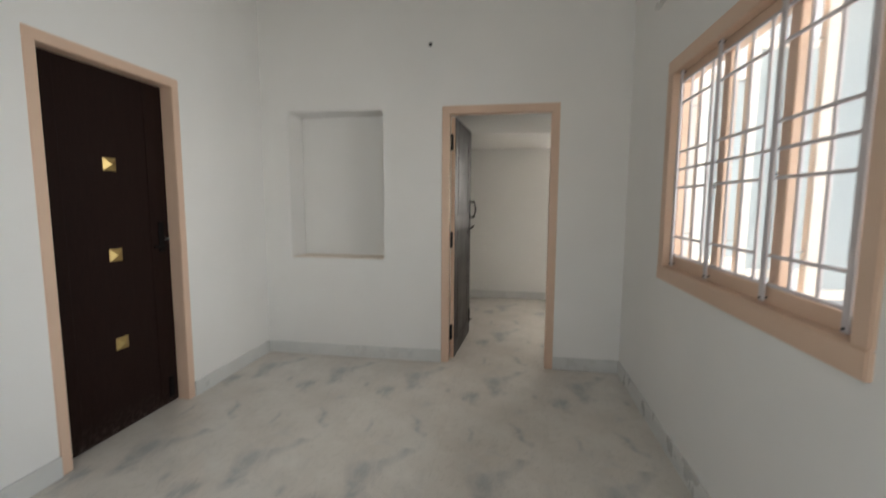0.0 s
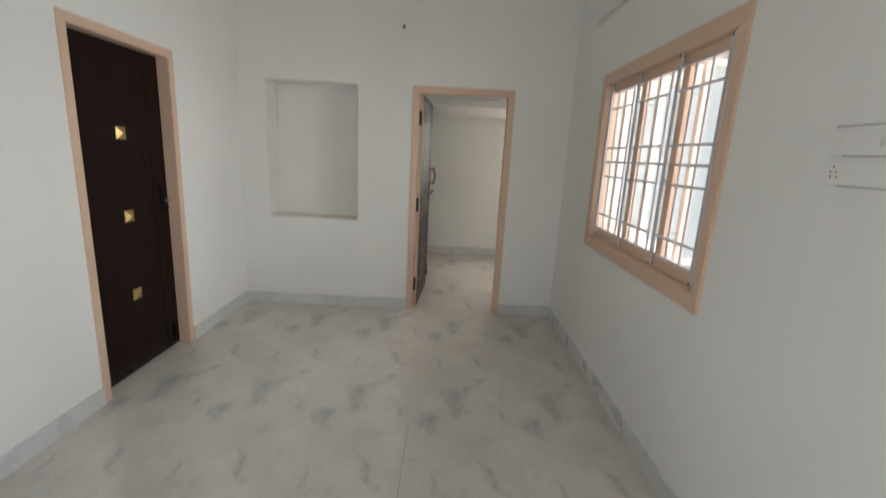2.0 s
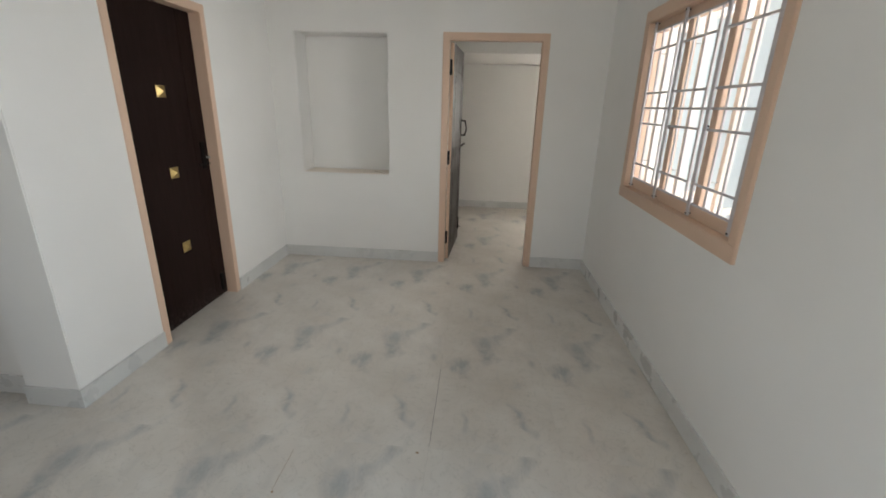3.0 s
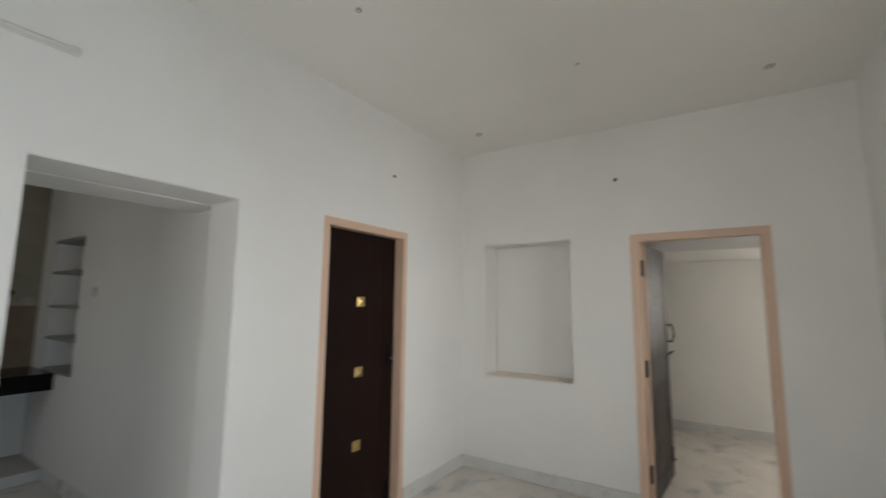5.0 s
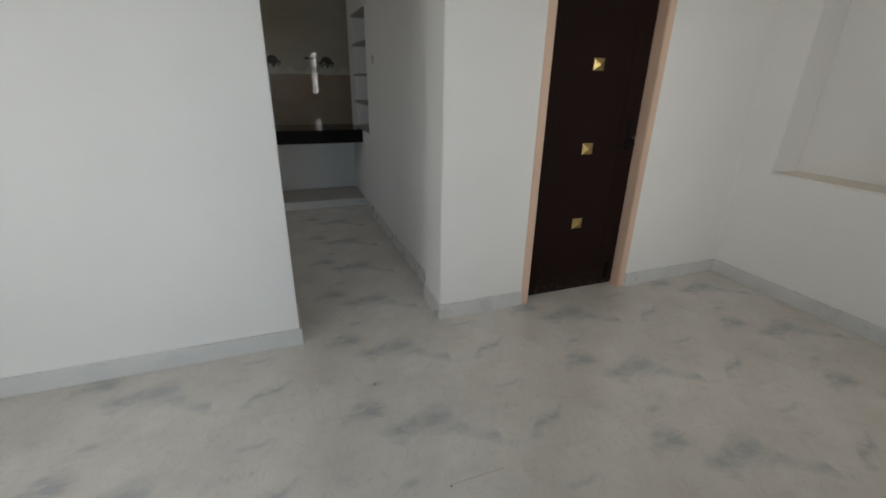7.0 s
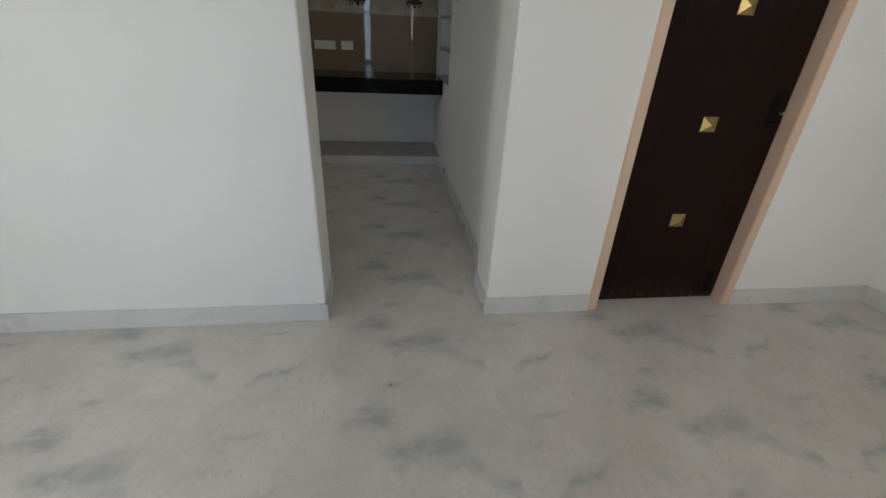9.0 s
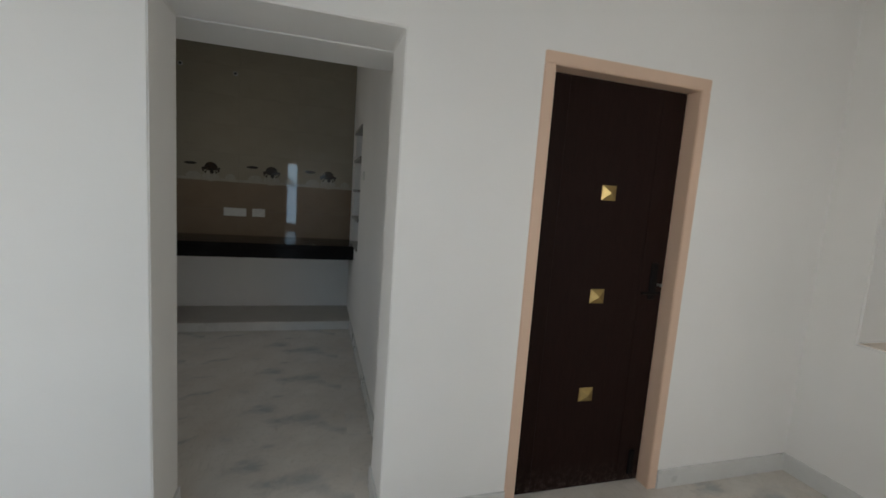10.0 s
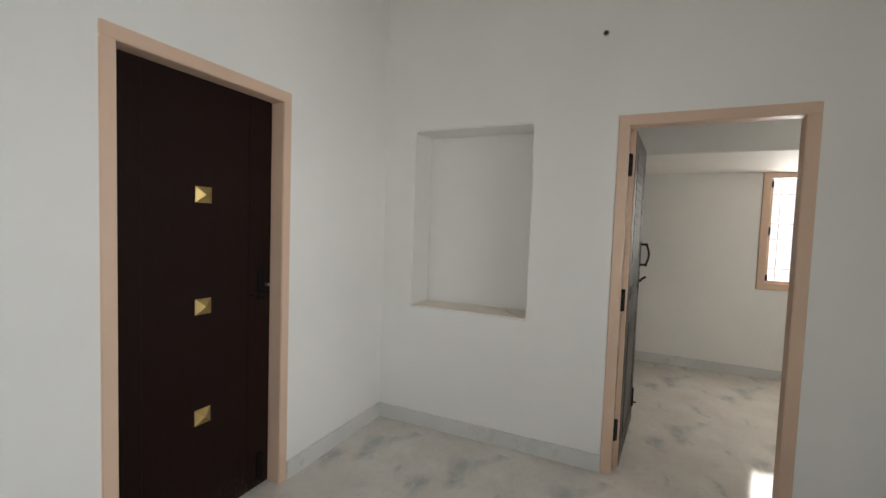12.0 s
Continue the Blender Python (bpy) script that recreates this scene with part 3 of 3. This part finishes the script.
def shutter(y, width, angle, z0, z1, x=3.106):
    """A frosted shutter hinged on its north side, swung out by angle degrees."""
    m = pose(x, y, 0, 0, 0, angle - 90)
    body = under(mesh_ob("shutter", box((0, -0.014, z0), (0.044, 0.014, z1), 0.003), PALE), win, m)
    tagged(body, "peach wooden shutter with frosted glass, swung open outside")
    part("stile", box((width - 0.044, -0.014, z0), (width, 0.014, z1), 0.003), PALE, body, local=True)
    part("rail", box((0.044, -0.014, z0), (width - 0.044, 0.014, z0 + 0.035), 0.003), PALE, body, local=True)
    part("rail", box((0.044, -0.014, z1 - 0.035), (width - 0.044, 0.014, z1), 0.003), PALE, body, local=True)
    pane = part("pane", box((0.044, -0.002, z0 + 0.035), (width - 0.044, 0.002, z1 - 0.035)), GLASS, body, "pale frosted glass pane", local=True)
    pane.visible_shadow = False
    for z in (z0 + 0.16, z1 - 0.16):
        part("hinge", rod((-0.034, 0.0, z), (0.002, 0.0, z), 0.004), STEEL, body, local=True)


for y in (I1 - 0.040, STRAPS[1] - 0.045, STRAPS[2] - 0.045):
    shutter(y, 0.395, 96, 1.02, 2.02)
for y, z in ((STRAPS[2] + 0.018, 1.50), (STRAPS[1] + 0.018, 1.47)):
    hook = part("stay_hook", rod((3.018, y, z - 0.045), (3.018, y, z + 0.045), 0.004), BLACK, win, "black iron window stay")
    part("hook_eye", rod((3.018, y, z - 0.045), (3.040, y - 0.01, z - 0.06), 0.004), BLACK, hook)

# ---- entrance on the east wall ----
door = thing("door_3", pose(W, -3.635, 0), "open entrance doorway with a pale peach wooden casing", "door", kind="structure")
door_casing(door, "x", -4.10, -3.17, 2.10, W - 0.012, 0.075, W + 0.10, PALE)

# ---- bedroom window ----
win = thing("window_2", pose(3.375, NB, 0.911), "peach wooden bedroom window with a thin steel grille, brightly lit", "window", kind="structure")
for name, lo, hi in (("casing_head", (2.802, NB - 0.014, 2.03), (3.95, NB + 0.06, 2.099)), ("casing_sill", (2.802, NB - 0.014, 0.911), (3.95, NB + 0.06, 0.98)),
                     ("casing_side", (2.802, NB - 0.014, 0.98), (2.87, NB + 0.06, 2.03)), ("casing_side", (3.88, NB - 0.014, 0.98), (3.95, NB + 0.06, 2.03)),
                     ("mullion", (3.35, NB + 0.01, 0.98), (3.40, NB + 0.06, 2.03)), ("inner_side", (2.87, NB + 0.02, 0.98), (2.895, NB + 0.08, 2.03)),
                     ("inner_sill", (2.895, NB + 0.02, 0.98), (3.35, NB + 0.08, 1.005))):
    part(name, box(lo, hi, 0.004), PEACH, win)
for k in range(7):
    part("grille_bar", rod((2.97 + 0.127 * k, NB + 0.09, 0.96), (2.97 + 0.127 * k, NB + 0.09, 2.05), 0.005), GRILLE, win)
for z in (1.12, 1.42, 1.58, 1.88):
    part("grille_bar", rod((2.85, NB + 0.10, z), (3.9, NB + 0.10, z), 0.005), GRILLE, win)
for z in (1.03, 1.97):
    part("hinge", box((2.872, NB - 0.004, z - 0.03), (2.892, NB + 0.022, z + 0.03), 0.003), BLACK, win)
part("catch", box((2.874, NB - 0.012, 1.46), (2.888, NB + 0.022, 1.54), 0.003), BLACK, win)

# ---- kitchen ----
counter = thing("kitchen_counter", pose(-3.1, -3.5, 0.75), "black polished granite kitchen counter built along the back wall", "counter")
part("worktop", box((KX, KS, 0.855), (-2.775, KN, 0.893), 0.004, segs=2), GRANITE, counter, "black polished granite slab")
part("front_apron", box((-2.815, KS, 0.748), (-2.785, KN, 0.855), 0.003), GRANITE, counter)
part("under_slab", box((KX, KS, 0.765), (-2.815, KN, 0.855)), WALL, counter, "white painted concrete slab")

for z in (0.893, 1.172, 1.455, 1.765):
    shelf = thing("wall_shelf", pose(-2.74, KN + 0.1, z), "grey stone shelf board set in a kitchen wall recess", "shelf", "kitchen recess shelves")
    part("board", box((-3.08, KN - 0.015, z), (-2.40, KN + 0.20, z + 0.026), 0.003), SHELF, shelf)
shelf = thing("wall_shelf", pose(-2.74, KN + 0.1, 2.055), "grey stone shelf board set in a kitchen wall recess", "shelf", "kitchen recess shelves")
part("board", box((-3.08, KN - 0.015, 2.055), (-2.40, KN + 0.20, 2.081), 0.003), SHELF, shelf)


def switch_plate(m, width, height, gangs, label):
    """A wall plate with rocker switches; local x along the wall, y out of it."""
    t = thing("switch_plate", m, label, "switch")
    plate = part("plate", box((-width / 2, 0, -height / 2), (width / 2, 0.010, height / 2), 0.003), SWITCH, t, local=True)
    step = (width - 0.024) / gangs
    for k in range(gangs):
        x = -width / 2 + 0.012 + step * k
        part("rocker", box((x + 0.002, 0.009, -height / 2 + 0.02), (x + step - 0.002, 0.0135, height / 2 - 0.02), 0.002), SWITCH, plate, local=True)
    return t


switch_plate(pose(KX + 0.009, -3.583, 1.146, 0, 0, -90), 0.225, 0.088, 6, "white plastic switch plate on brown kitchen tiles")
switch_plate(pose(KX + 0.009, -3.345, 1.150, 0, 0, -90), 0.13, 0.088, 2, "small white plastic socket plate on brown kitchen tiles")
switch_plate(pose(-2.08, KN, 1.60, 0, 0, 180), 0.07, 0.075, 1, "small white plastic switch on the white kitchen wall")

# ---- living-room fittings ----
def batten(m, label):
    t = thing("tube_light", m, label, "lamp", "tube light battens")
    part("channel", box((-0.575, 0, -0.016), (0.575, 0.014, 0.016), 0.005), BATTEN, t, local=True)
    part("diffuser", rod((-0.56, 0.016, 0.0), (0.56, 0.016, 0.0), 0.009, 12), BATTEN, t, "pale unlit tube", smooth=False, local=True)
    for x in (-0.585, 0.545):
        part("end_cap", box((x, 0, -0.017), (x + 0.04, 0.028, 0.017), 0.005), BATTEN, t, local=True)


batten(pose(W, -1.138, 2.53, 0, 0, 90), "slim unlit tube light batten on the window wall")
batten(pose(0, -3.745, 2.555, 0, 0, -90), "slim unlit tube light batten above the kitchen opening")

board = thing("switch_board", pose(W, -2.95, 1.57, 0, 0, 90), "flush wiring boxes in the white wall, painted over and rough edged", "switch board")
for z0, z1 in ((0.075, 0.155), (-0.005, 0.062), (-0.085, -0.018)):
    cover = part("cover", box((-0.16, 0, z0), (0.165, 0.0035, z1), 0.002), WALL, board, "painted-over cover", local=True)
    part("gap", box((-0.15, 0.002, z0 - 0.0022), (0.12 if z0 > -0.05 and z0 < 0.05 else 0.16 - (0.04 if z0 < -0.05 else 0), 0.0045, z0 + 0.0008)), GAP, cover, local=True)
# raised dark dots, coloured as the shade inside the socket holes
for x, z in ((0.140, -0.033), (0.148, -0.048), (0.131, -0.048), (0.146, -0.061), (0.126, -0.061)):
    part("socket_hole", rod((x, 0.002, z), (x, 0.0050, z), 0.0022), DARKGAP, cover, local=True)
for x in (0.135, 0.02):
    part("cement_smear", blob((x, 0.0025, 0.03), (0.008, 0.0024, 0.016), 2), PATCH, board, local=True)


def wall_plug(m, size, label, category):
    t = thing("conduit_box", m, label, category, "conduit ends")
    part("ring", rod((0, 0, 0), (0, 0.006, 0), size, 16), PLUG, t, local=True)
    # raised dark disc, coloured as the shade inside the open conduit
    part("hole", rod((0, 0.005, 0), (0, 0.0075, 0), size * 0.7, 12), DARKGAP, t, local=True)


wall_plug(pose(1.476, 0, 2.583, 0, 0, 180), 0.018, "small dark open conduit end in the white wall", "conduit")
wall_plug(pose(0, -1.12, 2.553, 0, 0, -90), 0.014, "small dark open conduit end in the white wall", "conduit")
wall_plug(pose(KX + 0.008, -4.11, 2.628, 0, 0, -90), 0.022, "small dark open conduit end in the kitchen wall", "conduit")
wall_plug(pose(KX + 0.008, -3.596, 2.598, 0, 0, -90), 0.022, "small dark open conduit end in the kitchen wall", "conduit")

for x, y, r in ((0.432, -0.475, 0.028), (2.507, -0.507, 0.028), (0.692, -2.265, 0.016), (2.866, -2.102, 0.007), (1.50, -1.165, 0.010)):
    t = thing("ceiling_conduit_box", pose(x, y, H), "small round grey conduit box flush in the ceiling", "conduit box", "ceiling conduit boxes")
    part("disc", rod((x, y, H - 0.008), (x, y, H), r, 20), PLUG, t)
    part("centre", rod((x, y, H - 0.011), (x, y, H - 0.007), r * 0.45, 12), BATTEN, t)

# dusty bare cement on the niche sill
structure("niche_sill", box((0.246, 0.003, 0.8632), (1.073, 0.267, 0.867)), SILL, "beige niche sill under a film of brown dust", "sill")
# a dry twig left on the niche sill
t = thing("twig", pose(0.93, 0.1, 0.867), "thin dry brown twig lying on the niche sill", "twig")
part("stem", rod((0.90, 0.17, 0.867), (1.035, 0.03, 0.867), 0.0026, 6, 0.0015), TWIG, t)

# ---- painted ceiling rose ----
CX, CY, R = 1.54, -2.43, 0.425
rose = thing("ceiling_rose", pose(CX, CY, H), "round painted plaster ceiling rose with flowers and a beaded orange rim", "ceiling rose")


def ring_mesh(radius, thick, drop, sides=72):
    bm = bmesh.new()
    rows = []
    for i in range(sides):
        a = 2 * math.pi * i / sides
        rows.append([bm.verts.new(((radius + thick * math.cos(b)) * math.cos(a), (radius + thick * math.cos(b)) * math.sin(a), drop * math.sin(b)))
                     for b in [2 * math.pi * k / 8 for k in range(8)]])
    for i in range(sides):
        for k in range(8):
            bm.faces.new((rows[i][k], rows[(i + 1) % sides][k], rows[(i + 1) % sides][(k + 1) % 8], rows[i][(k + 1) % 8]))
    bmesh.ops.recalc_face_normals(bm, faces=bm.faces)
    return bm


part("disc", rod((0, 0, -0.012), (0, 0, -0.0005), R, 96, R * 0.99), CREAM, rose, "cream plaster disc", local=True)
part("rim", ring_mesh(R, 0.017, 0.018), ORANGE, rose, "orange brown moulded rim", smooth=True, local=True)
beads = bmesh.new()
for k in range(84):
    a = 2 * math.pi * k / 84
    join(beads, blob((R * math.cos(a), R * math.sin(a), -0.015), (0.0085, 0.0085, 0.008), 1))
tagged(part("bead", beads, BEAD, rose, "row of dark beads", local=True), kind="stuff")


def petals(n, radius, size, tilt=0.0):
    bm = bmesh.new()
    for k in range(n):
        a = 2 * math.pi * k / n + tilt
        join(bm, blob((radius * math.cos(a), radius * math.sin(a), 0), (size, size * 0.8, 0.006), 2))
    return bm


rng = random.Random(4)
for k in range(5):
    a = 2 * math.pi * (k + 0.54) / 5 + math.pi / 2
    at = Matrix.Translation((0, 0, -0.013)) @ Matrix.Rotation(a + math.pi / 2, 4, "Z") @ Matrix.Translation((0, -0.285, 0))
    sets = (("rose_petals", petals(7, 0.034, 0.030), PINK, (0, 0)), ("rose_heart", petals(5, 0.020, 0.024, 0.4), ROSE, (0.006, -0.004)),
            ("rose_fold", petals(6, 0.010, 0.010, 0.9), BLUSH, (0.004, -0.004)),
            ("bluebell", petals(5, 0.020, 0.020), SKYBLUE, (0.066, -0.022)), ("bluebell_heart", petals(4, 0.012, 0.015), BLUE, (0.064, -0.02)),
            ("marigold", petals(6, 0.018, 0.017, 0.2), ORANGE, (-0.028, 0.070)))
    for name, bm, mat, (dx, dy) in sets:
        bmesh.ops.scale(bm, vec=(1, 1, {"rose_heart": 1.5, "rose_fold": 1.9, "bluebell_heart": 1.5}.get(name, 1)), verts=bm.verts)
        bmesh.ops.translate(bm, vec=(dx, dy, 0), verts=bm.verts)
        for v in bm.verts:
            v.co.x += rng.uniform(-0.0025, 0.0025)
            v.co.y += rng.uniform(-0.0025, 0.0025)
        bmesh.ops.transform(bm, matrix=at, verts=bm.verts)
        part(name, bm, mat, rose, smooth=True, local=True)
    for mat, sprays in ((GREEN, ((-0.075, -0.05, 0.7), (0.06, -0.055, -0.7), (0.085, 0.0, -1.5), (-0.03, -0.068, 0.2), (-0.10, -0.02, 1.2))),
                        (MINT, ((-0.055, -0.062, 0.4), (0.035, -0.066, -0.3), (0.075, -0.03, -1.1), (-0.11, 0.02, 1.6))),
                        (PINK, ((-0.10, -0.075, 0.9), (0.02, -0.09, 0.3)))):
        for dx, dy, turn in sprays:
            lf = blob((0, 0, 0), (0.006, 0.012, 0.003) if mat is PINK else (0.013, 0.032, 0.004), 2)
            for v in lf.verts:
                v.co.x += rng.uniform(-0.003, 0.003)
                v.co.y += rng.uniform(-0.003, 0.003)
            bmesh.ops.transform(lf, matrix=at @ Matrix.Translation((dx, dy, 0)) @ Matrix.Rotation(turn, 4, "Z"), verts=lf.verts)
            part("bud" if mat is PINK else "painted_leaf", lf, mat, rose, smooth=True, local=True)
    gold = bmesh.new()
    for r, w, l, dx in ((0.13, 0.010, 0.05, 0), (0.20, 0.009, 0.055, 0.004), (0.262, 0.013, 0.04, -0.004), (0.30, 0.021, 0.026, -0.008), (0.325, 0.017, 0.032, 0.006), (0.345, 0.018, 0.016, 0.008)):
        join(gold, blob((dx, -r, -0.014), (w, l, 0.010), 2))
    bmesh.ops.transform(gold, matrix=Matrix.Rotation(2 * math.pi * (k + 0.03) / 5 + math.pi, 4, "Z"), verts=gold.verts)
    part("gold_scroll", gold, GOLD, rose, smooth=True, local=True)
part("hub", ring_mesh(0.07, 0.018, 0.016, 40), ORANGE, rose, smooth=True, local=True)

# ---- kitchen wall tiles, each a piece of its own ----
wall = bpy.data.objects["wall_kitchen_back"]
TW, TH = 0.603, 0.297
tile_bm = box((0, -TW + 0.0012, 0.0005), (0.008, 0, TH + 0.0018), 0.0008)
tile_data = {}
for mat in (TILE_BROWN, TILE_CREAM):
    data = bpy.data.meshes.new("wall_tile")
    tile_bm.to_mesh(data)
    data.materials.append(mat)
    tile_data[mat] = data
tile_bm.free()
part("tile_bed", box((KX - 0.01, KS, 0.864), (KX + 0.0062, KN - 0.001, 3.03)), GROUT, wall, "beige tile grout")
for row in range(7):
    for col in range(4):
        z, y = 0.896 - 0.028 + row * (TH + 0.003), KN - 0.002 - col * TW
        if y - TW < KS - 0.02:
            continue
        tile = new("wall_tile", tile_data[TILE_BROWN if row < 2 else TILE_CREAM])
        tile.matrix_basis = pose(KX, y, z)
        tile.parent = wall
        HOME[tile] = pose(KX, y, z)
        if row == 2:
            flower = bmesh.new()
            for k in range(7):
                a = math.pi * (k / 6)
                join(flower, blob((0.0085, -0.27 + 0.046 * math.cos(a), 0.140 + 0.040 * math.sin(a)), (0.0015, 0.020, 0.019), 1))
            join(flower, blob((0.0085, -0.27, 0.137), (0.0015, 0.044, 0.036), 2))
            for side in (-1, 1):
                for reach, rise, drop in ((0.082, 0.138, 0.010), (0.074, 0.112, 0.008), (0.052, 0.094, 0.010)):
                    join(flower, rod((0.0085, -0.27 + side * 0.02, 0.125), (0.0085, -0.27 + side * reach, rise), 0.006, 6, 0.003))
                    join(flower, blob((0.0085, -0.27 + side * reach, rise - drop), (0.0012, 0.010, 0.014), 1))
            part("printed_flower", flower, MOTIF_BROWN, tile, local=True)
            dark = bmesh.new()
            for dy, dz, sy, sz in ((-0.035, 0.155, 0.022, 0.014), (0.03, 0.168, 0.026, 0.012), (0.0, 0.118, 0.045, 0.014), (0.055, 0.125, 0.03, 0.008),
                                   (-0.06, 0.122, 0.03, 0.008), (0.01, 0.09, 0.02, 0.02), (-0.195, 0.172, 0.062, 0.015)):
                join(dark, blob((0.0095, -0.27 + dy, dz), (0.0012, sy, sz), 2))
            part("printed_stem", dark, MOTIF_DARK, tile, local=True)
            grey = bmesh.new()
            for dy, w, h in ((-0.27, 0.085, 0.055), (-0.435, 0.075, 0.045), (-0.08, 0.05, 0.04)):
                join(grey, blob((0.0085, dy, 0.045), (0.001, w, h), 2))
            part("printed_bowl", grey, MOTIF_GREY, tile, local=True)
            part("border_strip", box((0.007, -TW + 0.004, 0.002), (0.0095, -0.002, 0.030), 0.001), MOTIF_PALE, tile, local=True)

# ---- floor tiles, each a piece of its own ----
floor = bpy.data.objects["floor"]
TILE_X, TILE_Y = 0.61, 1.20
pieces = {}


def floor_tile(ax, ay, x0, x1, y0, y1):
    """One polished tile whose corner is at ax, ay, cut to x0..x1, y0..y1; alike tiles share a mesh."""
    if x1 - x0 < 0.02 or y1 - y0 < 0.02:
        return
    key = tuple(round(q, 3) for q in (x0 - ax, x1 - ax, y0 - ay, y1 - ay))
    if key not in pieces:
        bm = box((key[0] + 0.0001, key[2] + 0.0001, -0.012), (key[1] - 0.0001, key[3] - 0.0001, 0))
        data = bpy.data.meshes.new("floor_tile")
        bm.to_mesh(data)
        bm.free()
        data.materials.append(FLOOR)
        pieces[key] = data
    ob = new("floor_tile", pieces[key])
    ob.matrix_basis = pose(ax, ay, 0)
    ob.parent = floor


def lay(x0, x1, y0, y1, ox=1.16, oy=-2.5):
    i0, j0 = math.floor((x0 - ox) / TILE_X), math.floor((y0 - oy) / TILE_Y)
    for i in range(i0, i0 + 12):
        for j in range(j0, j0 + 8):
            a, b = ox + i * TILE_X, oy + j * TILE_Y
            floor_tile(a, b, max(a, x0), min(a + TILE_X, x1), max(b, y0), min(b + TILE_Y, y1))


lay(0, W + 0.27, S, 0)
lay(1.46, 2.62, 0, 0.36)
lay(NW_, NE_, 0.36, NB)
lay(-0.12, 0, -1.80, -0.95)
lay(-2.819, 0, KS, KN)
part("joint_crack", box((1.7692, -2.49, -0.004), (1.7708, -1.86, 0.0004)), DARKGAP, floor, "thin dark open joint between two floor tiles")
part("joint_crack", box((1.1593, -2.79, -0.004), (1.1607, -2.57, 0.0004)), TWIG, floor, "thin brown open joint between two floor tiles")
part("rust_spot", blob((0.49, -2.949, 0.0), (0.008, 0.006, 0.0006), 2), TWIG, floor, "small rusty stain")
part("rust_spot", blob((1.72, -2.53, 0.0), (0.009, 0.006, 0.0006), 2), TWIG, floor, "small rusty stain")
part("rust_spot", blob((1.165, -2.80, 0.0), (0.006, 0.005, 0.0006), 2), TWIG, floor, "small rusty stain")
